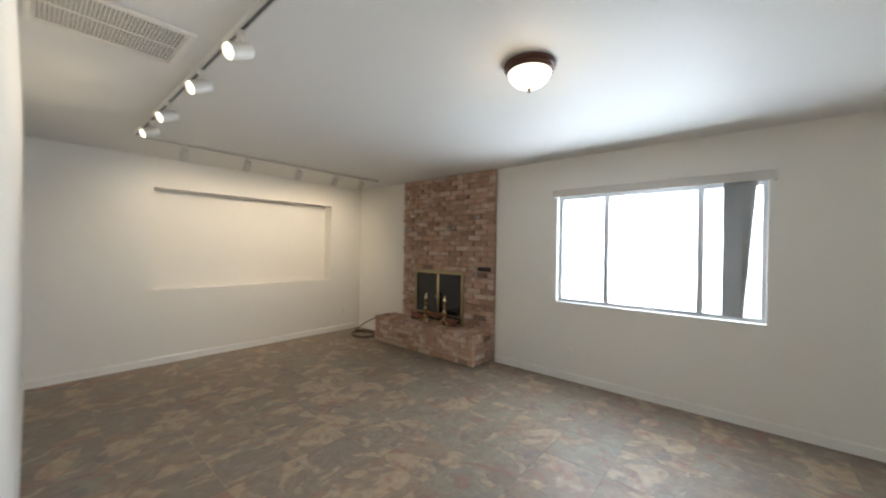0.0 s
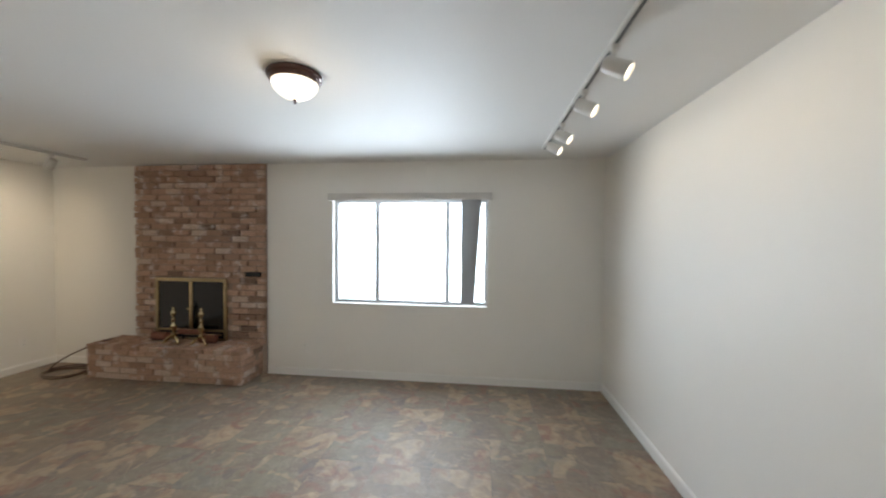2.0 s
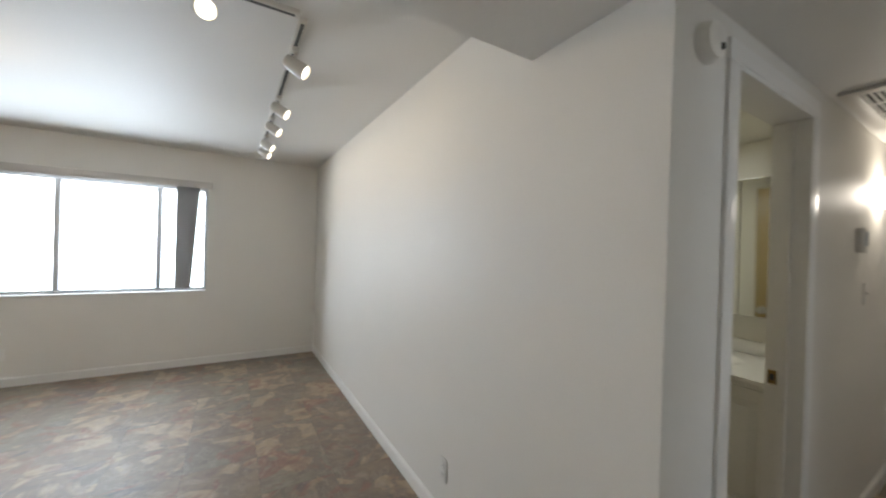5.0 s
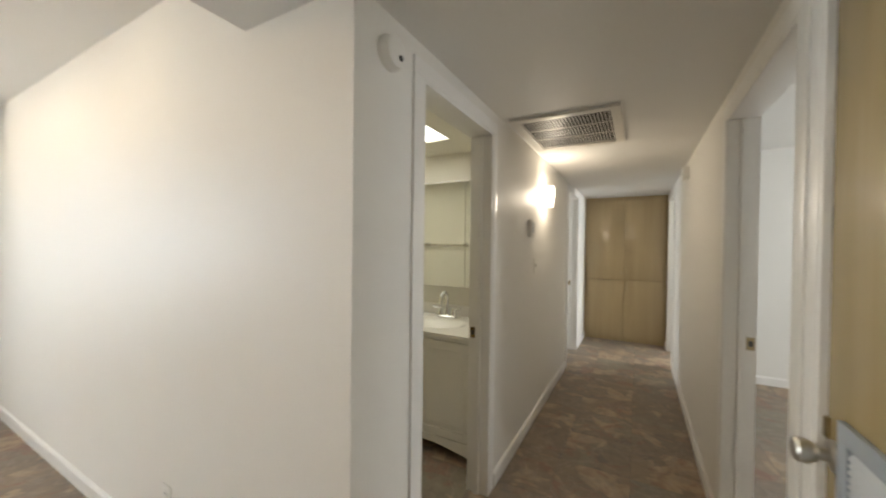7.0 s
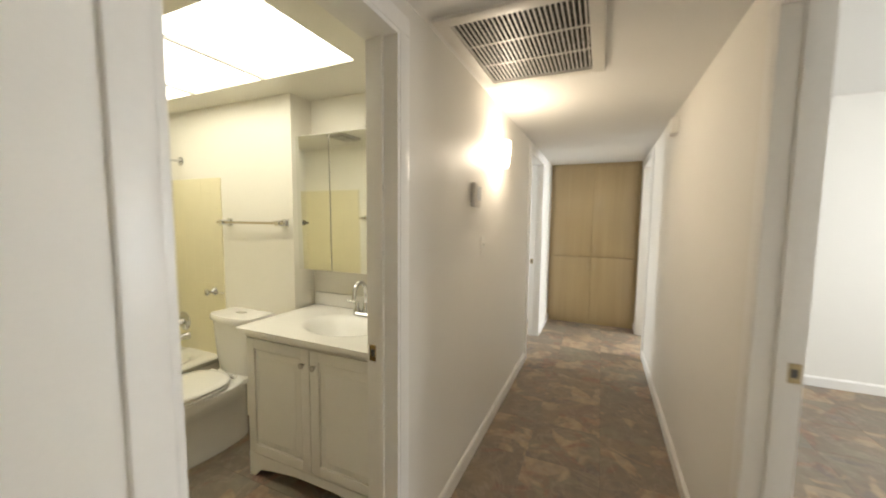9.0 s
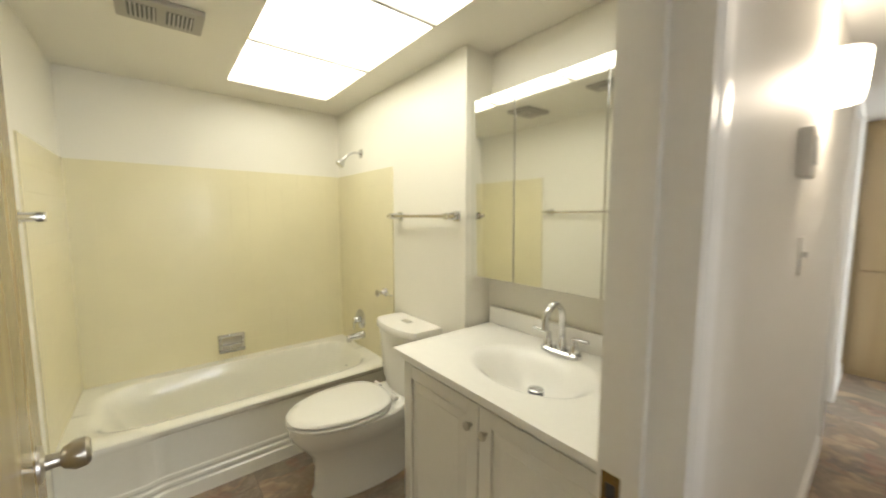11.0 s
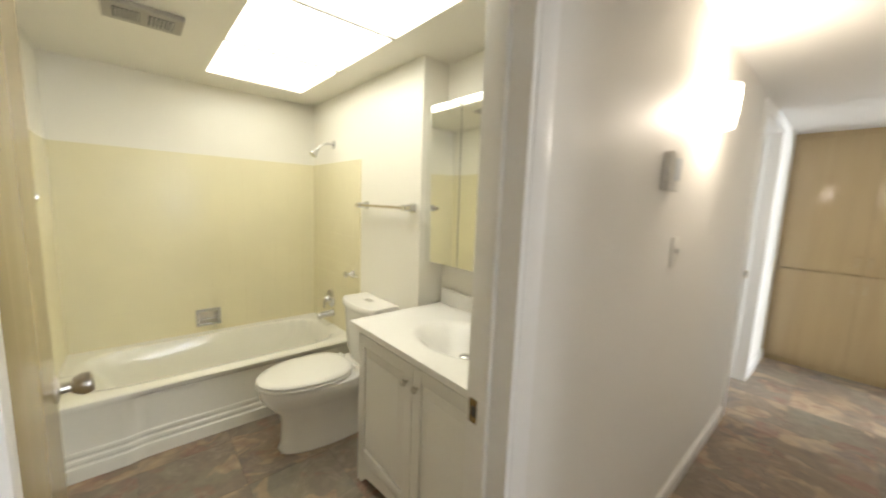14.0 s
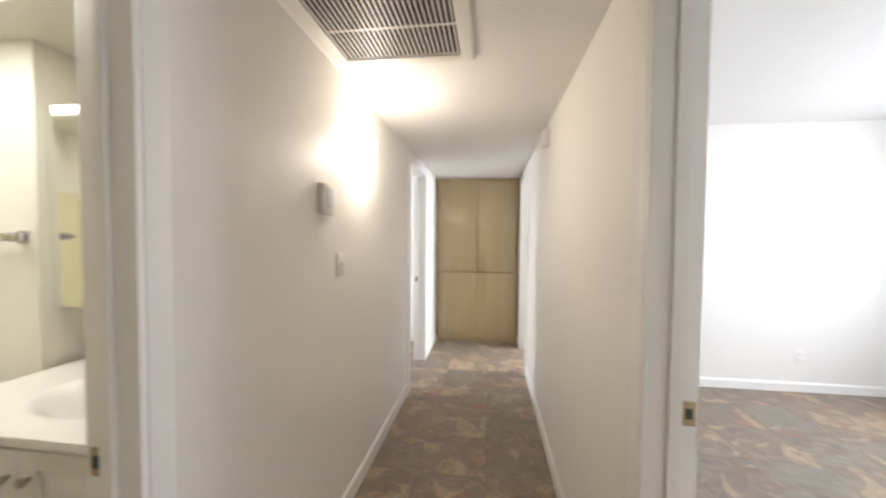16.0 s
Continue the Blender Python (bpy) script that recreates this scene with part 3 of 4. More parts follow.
for a, b in ((-5.095, -4.685), (-4.665, -4.26)):
    d = part("glass_door", boxes((a, 4.362, 0.503, b, 4.368, 1.06)), DGLASS, fire, "smoked glass fire door", smooth=False)
    e = a if a > -4.8 else b
    part("stile", boxes((e - 0.012, 4.352, 0.503, e + 0.012, 4.361, 1.06), bevel=0.002), BRASS, d)
    bm = bmesh.new()
    turned(bm, (e + (0.02 if e == a else -0.02), 4.362, 0.74), (0, -1, 0), [(0, 0.004), (0.012, 0.004), (0.014, 0.011), (0.024, 0.009), (0.026, 0.002)], 12)
    part("knob", bm, BRASS, d)

part("draught_vent", boxes((-5.095, 4.362, 0.401, -4.26, 4.370, 0.477)), IRON, fire, "black draught vent under the doors", smooth=False)
for k in range(9):
    part("vent_slat", boxes((-5.06 + k * 0.088, 4.354, 0.43, -4.99 + k * 0.088, 4.361, 0.45), bevel=0.002), BRASS, fire)

HT = 0.375
hearth = thing("hearth", (-4.72, 4.2, 0), "raised reddish brick hearth in front of the fireplace", "hearth")
HX0, HX1, HY0 = -5.66, -3.80, 4.02
part("mortar_bed", boxes((HX0 + 0.012, HY0 + 0.012, 0, HX1 - 0.012, 4.396, HT - 0.010)), MORTAR, hearth, smooth=False)
TOPB = [brick_mesh("brick", 0.096, 0.196, 0.05, 40 + s) for s in range(3)]


def put_brick(me, m, owner):
    b = new("brick", me)
    b.matrix_basis = m
    b.parent = owner
    b.matrix_parent_inverse = owner.matrix_basis.inverted()


for r in range(5):
    z = 0.034 + r * 0.0655
    x = HX0 + (0.0 if r % 2 else -0.1)
    while x < HX1 - 0.02:
        a, b = max(x, HX0), min(x + 0.198, HX1)
        if b - a > 0.15:
            put_brick(random.choice(FACE), pose((a + b) / 2, HY0 + 0.024 + random.uniform(-0.004, 0.004), z, 0, random.uniform(-0.5, 0.5), random.uniform(-1, 1)), hearth)
        elif b - a > 0.06:
            put_brick(random.choice(HALF), pose((a + b) / 2, HY0 + 0.024, z), hearth)
        x += 0.208
    for xs in (HX0 + 0.024, HX1 - 0.024):
        for k in range(2):
            put_brick(random.choice(FACE if not (k == 1 and r % 2) else HALF), pose(xs, HY0 + (0.15 if r % 2 else 0.11) + k * 0.208, z, 0, 0, 90 + random.uniform(-1, 1)), hearth)
nx = int((HX1 - HX0) / 0.1045)
for i in range(nx):
    for j in range(2):
        put_brick(random.choice(TOPB), pose(HX0 + 0.052 + i * (HX1 - HX0 - 0.104) / (nx - 1), HY0 + 0.098 + j * 0.205 - 0.006, HT - 0.022 + random.uniform(-0.002, 0.002), random.uniform(-0.5, 0.5), random.uniform(-0.5, 0.5), random.uniform(-1, 1)), hearth)


def andiron(x, y):
    a = thing("andiron", (x, y, HT), "polished brass andiron with turned post on the hearth", "andiron", "pair of andirons")
    bm = bmesh.new()
    turned(bm, (x, y, HT + 0.075), (0, 0, 1), [(0, 0.028), (0.02, 0.034), (0.035, 0.016), (0.06, 0.013), (0.10, 0.030), (0.125, 0.033), (0.15, 0.016), (0.17, 0.012), (0.19, 0.022), (0.20, 0.024), (0.215, 0.010), (0.235, 0.010), (0.262, 0.027), (0.285, 0.025), (0.31, 0.010), (0.325, 0.012), (0.345, 0.003)], 20)
    part("post", bm, ABRASS, a)
    for s in (-1, 1):
        bm = bmesh.new()
        tube(bm, [(x, y, HT + 0.085), (x + s * 0.03, y - 0.015, HT + 0.082), (x + s * 0.065, y - 0.03, HT + 0.05), (x + s * 0.08, y - 0.035, HT + 0.018), (x + s * 0.098, y - 0.04, HT + 0.013)], 0.011, 8)
        part("leg", bm, ABRASS, a)
    bm = bmesh.new()
    tube(bm, [(x, y, HT + 0.08), (x, y + 0.1, HT + 0.08), (x, y + 0.125, HT + 0.07), (x, y + 0.125, HT + 0.012)], 0.009, 8)
    part("log_bar", bm, IRON, a)


andiron(-4.755, 4.20)
andiron(-4.395, 4.18)


def firelog(x0, x1, y, z, r, seed):
    rng = random.Random(seed)
    t = thing("log", ((x0 + x1) / 2, y, z - r), "short charred log lying behind the andirons", "log")
    bm = bmesh.new()
    loft(bm, [[(x, y + r * rng.uniform(0.85, 1.1) * math.cos(k * math.pi / 6), z + r * rng.uniform(0.9, 1.0) * math.sin(k * math.pi / 6)) for k in range(12)] for x in np.linspace(x0, x1, 7)])
    part("bark", bm, LOGM, t)


firelog(-4.74, -4.44, 4.26, HT + 0.12, 0.032, 1)
firelog(-5.08, -4.90, 4.27, HT + 0.055, 0.05, 2)
firelog(-4.45, -4.27, 4.24, HT + 0.055, 0.05, 3)


def hose_coil():
    t = thing("coiled_tube", (-5.95, 4.05, 0), "coil of dark copper tubing lying on the floor", "tubing")
    bm = bmesh.new()
    pts = []
    for i in range(63):
        a = (i + 0.5) * 2 * math.pi / 25
        r = 0.22 + 0.012 * math.sin(i * 0.7)
        pts.append((-5.97 + r * math.cos(a), 4.05 + r * 0.8 * math.sin(a), 0.012 + 0.018 * i / 25))
    end = Vector(pts[-1])
    mid, tip = Vector((-5.98, 4.02, 0.24)), Vector((-5.47, 4.14, 0.42))
    for k in range(1, 21):
        f = k / 20
        pts.append(tuple((1 - f) ** 2 * end + 2 * f * (1 - f) * mid + f * f * tip))
    tube(bm, pts, 0.008, 8)
    part("tube", bm, HOSE, t)


hose_coil()


# ---------- living room: lamps, grille, outlets ----------
def dome_lamp():
    x, y = -2.255, 2.34
    t = thing("ceiling_lamp", (x, y, LC), "lit frosted glass dome lamp with bronze ring", "ceiling lamp")
    bm = bmesh.new()
    turned(bm, (x, y, LC), (0, 0, -1), [(0.0000, 0.1360), (0.0091, 0.1408), (0.0213, 0.1376), (0.0274, 0.1280), (0.0395, 0.1264), (0.0456, 0.1200), (0.0471, 0.1040)], 40)
    part("ring", bm, BRONZE, t, "dark bronze ring")
    bm = bmesh.new()
    turned(bm, (x, y, LC - 0.042), (0, 0, -1), [(0.0000, 0.1160), (0.0152, 0.1136), (0.0380, 0.1024), (0.0608, 0.0800), (0.0760, 0.0528), (0.0851, 0.0240), (0.0874, 0.0032)], 40)
    d = part("shade", bm, DOME, t, "glowing frosted glass bowl")
    d.visible_shadow = False
    bm = bmesh.new()
    turned(bm, (x, y, LC - 0.128), (0, 0, -1), [(0.0000, 0.0080), (0.0061, 0.0112), (0.0122, 0.0056), (0.0213, 0.0072), (0.0258, 0.0016)], 14)
    part("finial", bm, BRONZE, t)


dome_lamp()


def track(p, q):
    t = thing("light_track", ((p[0] + q[0]) / 2, (p[1] + q[1]) / 2, LC), "white enamelled lighting track fixed on the ceiling", "light track", "ceiling light tracks")
    dx, dy = (0.018, 0) if abs(p[0] - q[0]) < 0.01 else (0, 0.018)
    a = (min(p[0], q[0]) - dx, min(p[1], q[1]) - dy)
    b = (max(p[0], q[0]) + dx, max(p[1], q[1]) + dy)
    part("rail", boxes((a[0], a[1], LC - 0.022, b[0], b[1], LC), bevel=0.002), TRACK, t)
    part("slot", boxes((a[0] + dx * 0.6 + (0.02 if dy else 0), a[1] + dy * 0.6 + (0.02 if dx else 0), LC - 0.024, b[0] - dx * 0.6 - (0.02 if dy else 0), b[1] - dy * 0.6 - (0.02 if dx else 0), LC - 0.021)), DARKP, t, "dark contact slot", smooth=False)


track((-5.60, 1.19), (-0.73, 1.19))
track((-5.62, 1.215), (-5.62, 4.02))
track((-0.71, 1.215), (-0.71, 3.93))


def spot_head(x, y, way, power):
    """A cylinder spot under the track that points along way."""
    t = thing("track_spot", (x, y, LC - 0.024), "white cylinder track spotlight, lit, tilted to the wall", "spotlight", "track spotlights")
    part("adapter", boxes((x - 0.016, y - 0.016, LC - 0.05, x + 0.016, y + 0.016, LC - 0.0225), bevel=0.003), TRACK, t)
    bm = bmesh.new()
    tube(bm, [(x, y, LC - 0.048), (x, y, LC - 0.085)], 0.006, 8)
    part("stem", bm, TRACK, t)
    w = Vector(way).normalized()
    c = Vector((x, y, LC - 0.115))
    bm = bmesh.new()
    turned(bm, c - w * 0.075, w, [(0.026, 0.027), (0.030, 0.033), (0.042, 0.036), (0.134, 0.039), (0.142, 0.039), (0.1421, 0.035), (0.120, 0.0345)], 24)
    part("shade", bm, TRACK, t)
    bm = bmesh.new()
    turned(bm, c + w * 0.048, w, [(0, 0.0342), (0.008, 0.034), (0.013, 0.018), (0.015, 0.001)], 20)
    part("bulb", bm, BULB, t, "glowing reflector bulb")
    lamp("spot_bulb", "SPOT", look(tuple(c + w * 0.085), tuple(c + w)), power, WARM, spot=125)


for x in (-1.08, -2.0, -3.12, -3.70, -4.42, -4.98):
    spot_head(x, 1.19, (0.22, -1.0, -0.5), 10)
for y in (1.56, 2.15, 2.75, 3.27, 3.70):
    spot_head(-5.62, y, (-0.8, 0.1, -0.8), 25)
for y in (1.46, 2.16, 2.62, 3.18, 3.50):
    spot_head(-0.71, y, (0.88, -0.45, -0.60), 5)


def grille(name, x0, y0, x1, y1, z, n, across, label, frame_w=0.035, mid=1, fill=0.16):
    """A ceiling grille with a frame, thin blades and one or more cross bars over a sheet coloured dark as the duct's
    shade.
    """
    t = thing(name, ((x0 + x1) / 2, (y0 + y1) / 2, z), label, "air grille")
    # no duct behind: a near-black sheet stands in for the shade between the blades
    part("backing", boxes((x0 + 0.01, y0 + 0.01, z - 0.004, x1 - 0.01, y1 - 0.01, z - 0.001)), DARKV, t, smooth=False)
    for r in ((x0, y0, z - 0.016, x1, y0 + frame_w, z - 0.0005), (x0, y1 - frame_w, z - 0.016, x1, y1, z - 0.0005), (x0, y0 + frame_w, z - 0.016, x0 + frame_w, y1 - frame_w, z - 0.0005), (x1 - frame_w, y0 + frame_w, z - 0.016, x1, y1 - frame_w, z - 0.0005)):
        part("frame", boxes(r, bevel=0.004), GRILL, t)
    a0, a1, b0, b1 = (x0, x1, y0, y1) if across == "x" else (y0, y1, x0, x1)
    a0, a1, b0, b1 = a0 + frame_w, a1 - frame_w, b0 + frame_w, b1 - frame_w
    for i in range(n):
        a = a0 + (i + 0.5) * (a1 - a0) / n
        w = (a1 - a0) / n * fill
        r = (a - w, b0, z - 0.0115, a + w, b1, z - 0.0095)
        if across == "y":
            r = (b0, a - w, z - 0.0115, b1, a + w, z - 0.0095)
        part("blade", boxes(r), GRILL, t, smooth=False)
    for k in range(mid):
        b = b0 + (k + 1) * (b1 - b0) / (mid + 1)
        r = (a0, b - 0.003, z - 0.0093, a1, b + 0.003, z - 0.0045) if across == "x" else (b - 0.003, a0, z - 0.0093, b + 0.003, a1, z - 0.0045)
        part("cross_bar", boxes(r), GRILL, t, smooth=False)


grille("ceiling_vent", -3.80, 0.53, -3.36, 1.08, LC, 34, "y", "white ceiling return air grille in the living room", 0.03, 1, 0.3)
grille("ceiling_vent", 1.28, -0.63, 2.0, -0.03, HC, 26, "y", "white return air grille with dark slots in hall ceiling", 0.055, 2)


def plate(name, c, normal, label, cat, w=0.07, h=0.115, kind="outlet"):
    t = thing(name, c, label, cat)
    ax = {"S": (0, -1), "N": (0, 1), "W": (-1, 0), "E": (1, 0)}[normal]
    def bx(u0, u1, v0, v1, d0, d1, bev=0.0):
        if ax[0] == 0:
            y = sorted((c[1] + ax[1] * d0, c[1] + ax[1] * d1))
            return boxes((c[0] + u0, y[0], c[2] + v0, c[0] + u1, y[1], c[2] + v1), bevel=bev)
        x = sorted((c[0] + ax[0] * d0, c[0] + ax[0] * d1))
        return boxes((x[0], c[1] + u0, c[2] + v0, x[1], c[1] + u1, c[2] + v1), bevel=bev)
    part("cover_plate", bx(-w / 2, w / 2, -h / 2, h / 2, 0.0, 0.006, 0.002), PLAST, t)
    if kind == "outlet":
        for dz in (-0.02, 0.02):
            s = part("socket", bx(-0.016, 0.016, dz - 0.014, dz + 0.014, 0.006, 0.008, 0.001), PLAST, t)
            for du in (-0.006, 0.006):
                part("slot", bx(du - 0.001, du + 0.001, dz - 0.004, dz + 0.006, 0.008, 0.0085), DARKP, s)
    else:
        part("toggle", bx(-0.005, 0.005, -0.004, 0.014, 0.006, 0.018, 0.002), PLAST, t)


plate("wall_outlet", (-2.795, 4.42, 0.30), "S", "white duplex outlet low on the wall", "outlet")
plate("wall_outlet", (-3.29, 4.42, 0.33), "S", "white cable outlet low on the wall", "outlet")
plate("wall_outlet", (0.0, 1.05, 0.29), "W", "white duplex outlet on the living room side wall", "outlet")
plate("wall_outlet", (-6.6, 4.10, 0.33), "E", "white duplex outlet near the fireplace corner", "outlet")
plate("wall_outlet", (-6.35, 0.52, 0.32), "N", "white duplex outlet near the room corner", "outlet")
plate("light_switch", (2.055, 0.0, 1.24), "S", "white light switch below the thermostat", "switch", kind="switch")
plate("wall_outlet", (4.02, -3.5, 0.32), "W", "white outlet on the bedroom wall", "outlet")

# ---------- hall ----------
t = thing("smoke_detector", (0.160, 0, 2.015), "round white smoke detector beside the bathroom door", "smoke detector")
bm = bmesh.new()
turned(bm, (0.160, 0, 2.015), (0, -1, 0), [(0, 0.056), (0.012, 0.057), (0.02, 0.053), (0.034, 0.048), (0.040, 0.038), (0.042, 0.004)], 36)
part("housing", bm, PLAST, t)
bm = bmesh.new()
turned(bm, (0.170, -0.0415, 1.995), (0, -1, 0), [(0, 0.010), (0.003, 0.009), (0.0035, 0.001)], 12)
part("test_button", bm, DARKP, t, "dark test button")

t = thing("wall_sconce", (2.31, 0, 1.82), "lit frosted glass wall sconce", "wall lamp")
part("back_plate", boxes((2.255, -0.02, 1.755, 2.365, 0, 1.89), bevel=0.004), TRIM, t)
bm = bmesh.new()
loft(bm, [[(2.31 + r * math.cos(math.pi * k / 12) * 1.0, -0.021 - 0.072 * (r / 0.075) * math.sin(math.pi * k / 12), z) for k in range(13)] for z, r in ((1.735, 0.066), (1.75, 0.070), (1.82, 0.075), (1.895, 0.078), (1.90, 0.074))])
_s = part("shade", bm, SCONCE, t, "glowing frosted glass shade")
_s.visible_shadow = False

t = thing("thermostat", (1.89, 0, 1.53), "grey-white wall thermostat with small display", "thermostat")
part("housing", boxes((1.84, -0.028, 1.465, 1.94, 0, 1.595), bevel=0.006), GRILL, t)
part("display", boxes((1.87, -0.031, 1.50, 1.927, -0.0275, 1.575), bevel=0.002), SCREEN, t, "grey display")
t = thing("door_chime", (2.91, SW, 2.035), "small white chime box high on hall wall", "door chime")
part("cover", boxes((2.85, SW, 1.985, 2.97, SW + 0.045, 2.085), bevel=0.006), PLAST, t)


def linen_cabinet():
    t = thing("linen_cabinet", (5.35, -0.54, 0), "built-in birch hall cabinet with four plain doors", "cabinet")
    part("body", boxes((5.15, SW + 0.002, 0, 5.58, -0.002, HC - 0.002)), CABWD, t, smooth=False)
    part("face_frame", boxes((5.132, SW + 0.002, 0.0, 5.15, SW + 0.05, HC - 0.002), (5.132, -0.05, 0.0, 5.15, -0.002, HC - 0.002), (5.132, SW + 0.05, HC - 0.06, 5.15, -0.05, HC - 0.002), (5.132, SW + 0.05, 0.0, 5.15, -0.05, 0.07), (5.132, SW + 0.05, 0.895, 5.15, -0.05, 0.925)), CABWD, t, smooth=False)
    mid = (SW + 0) / 2
    for z0, z1, hz in ((0.05, 0.905, 0.80), (0.918, HC - 0.05, 1.03)):
        for a, b, s in ((SW + 0.04, mid - 0.002, 1), (mid + 0.002, -0.04, -1)):
            d = part("door", boxes((5.112, a, z0, 5.131, b, z1), bevel=0.003), CABWD, t)
            e = b - 0.035 if s == 1 else a + 0.035
            bm = bmesh.new()
            tube(bm, [(5.112, e, hz - 0.04), (5.095, e, hz - 0.03), (5.09, e, hz), (5.095, e, hz + 0.03), (5.112, e, hz + 0.04)], 0.005, 8)
            part("handle", bm, BRASS, d, "small brass pull")


linen_cabinet()


def knob(c, way, parent, mat=NICKEL):
    bm = bmesh.new()
    turned(bm, c, way, [(0, 0.033), (0.004, 0.032), (0.008, 0.014), (0.026, 0.012), (0.030, 0.019), (0.045, 0.027), (0.060, 0.026), (0.066, 0.020), (0.067, 0.003)], 24)
    return part("knob", bm, mat, parent)


def closet_door():
    t = tagged(thing("door_1", (0.34, SW, 0), "closed birch furnace closet door with grey louvre", "door"), kind="structure")
    slab = part("slab", boxes((-0.238, SW - 0.040, 0.012, 0.338, SW - 0.004, 2.0), bevel=0.003), DOORW, t, "varnished birch slab")
    knob((0.302, SW - 0.004, 0.955), (0, 1, 0), t)
    part("latch_plate", boxes((0.320, SW - 0.004, 0.985, 0.336, SW + 0.004, 1.03), bevel=0.002), BRASS, t)
    x0, x1, z0, z1 = -0.18, 0.26, 0.35, 1.05
    lv = part("louvre_frame", boxes((x0, SW - 0.004, z0, x1, SW + 0.008, z0 + 0.04), (x0, SW - 0.004, z1 - 0.04, x1, SW + 0.008, z1), (x0, SW - 0.004, z0 + 0.04, x0 + 0.04, SW + 0.008, z1 - 0.04), (x1 - 0.04, SW - 0.004, z0 + 0.04, x1, SW + 0.008, z1 - 0.04), bevel=0.002), GREYV, t, "grey metal louvre frame")
    for i in range(44):
        z = z0 + 0.045 + i * 0.0139
        bm = bmesh.new()
        loft(bm, [[(x, SW - 0.003, z + 0.008), (x, SW + 0.005, z - 0.003), (x, SW + 0.0065, z - 0.002), (x, SW - 0.0015, z + 0.009)] for x in (x0 + 0.04, x1 - 0.04)])
        part("slat", bm, LOUV, lv, smooth=False)


closet_door()


def bath_door():
    ang = 95
    m = pose(0.378, 0.118, 0, 0, 0, ang)
    t = thing("door_2", (0, 0, 0), "open birch bathroom door with nickel and brass knobs", "door")
    tagged(t, kind="structure")
    part("slab", boxes((0.0, 0.0, 0.012, 0.69, 0.035, 2.0), bevel=0.003), DOORW, t, "varnished birch slab")
    knob((0.63, 0.0, 0.92), (0, -1, 0), t)
    knob((0.63, 0.035, 0.92), (0, 1, 0), t, BRASS)
    part("latch_plate", boxes((0.69, 0.006, 0.89, 0.692, 0.029, 0.95)), BRASS, t)
    for z in (0.25, 1.0, 1.78):
        bm = bmesh.new()
        turned(bm, (0.0, 0.0, z - 0.04), (0, 0, 1), [(0, 0.006), (0.08, 0.006)], 10)
        part("hinge", bm, BRASS, t)
    t.matrix_basis = m


bath_door()

# ---------- bathroom ----------
t = thing("ceiling_light", (1.16, 1.37, HC), "lit luminous ceiling panels in a white frame", "ceiling light")
for y0, y1 in ((0.46, 1.07), (1.07, 1.68), (1.68, 2.29)):
    part("diffuser", boxes((0.872, y0 + 0.004, HC + 0.012, 1.453, y1 - 0.004, HC + 0.016)), PANEL, t, "glowing white diffuser", smooth=False)
for y in (1.07, 1.68):
    part("divider", boxes((0.872, y - 0.010, HC - 0.002, 1.453, y + 0.010, HC + 0.018)), VALAN, t, smooth=False)
struct("ceiling_light_well", boxes((0.80, 0.40, HC + 0.12, 1.52, 2.36, HC + 0.14)), BATHW, "white top of the ceiling light box", "ceiling")

t = thing("exhaust_fan", (0.565, 1.64, HC), "grey-beige ceiling exhaust fan cover with two slotted openings", "exhaust fan")
part("cover", boxes((0.43, 1.545, HC - 0.022, 0.70, 1.735, HC), bevel=0.006), FANM, t)
for a in (0.465, 0.58):
    o = part("opening", boxes((a, 1.585, HC - 0.0235, a + 0.085, 1.695, HC - 0.0215)), DARKP, t, smooth=False)
    for i in range(6):
        part("slat", boxes((a + 0.008 + i * 0.0135, 1.585, HC - 0.027, a + 0.013 + i * 0.0135, 1.695, HC - 0.0234)), VALAN, o, smooth=False)

t = thing("air_register", (0.66, 0.93, HC), "grey-beige slotted air register on bathroom ceiling", "air register")
part("cover", boxes((0.585, 0.79, HC - 0.016, 0.735, 1.07, HC), bevel=0.005), FANM, t)
o = part("opening", boxes((0.635, 0.84, HC - 0.0175, 0.685, 1.02, HC - 0.0155)), DARKP, t, smooth=False)
for i in range(3):
    part("vane", boxes((0.643 + i * 0.015, 0.84, HC - 0.021, 0.647 + i * 0.015, 1.02, HC - 0.0174)), VALAN, o, smooth=False)


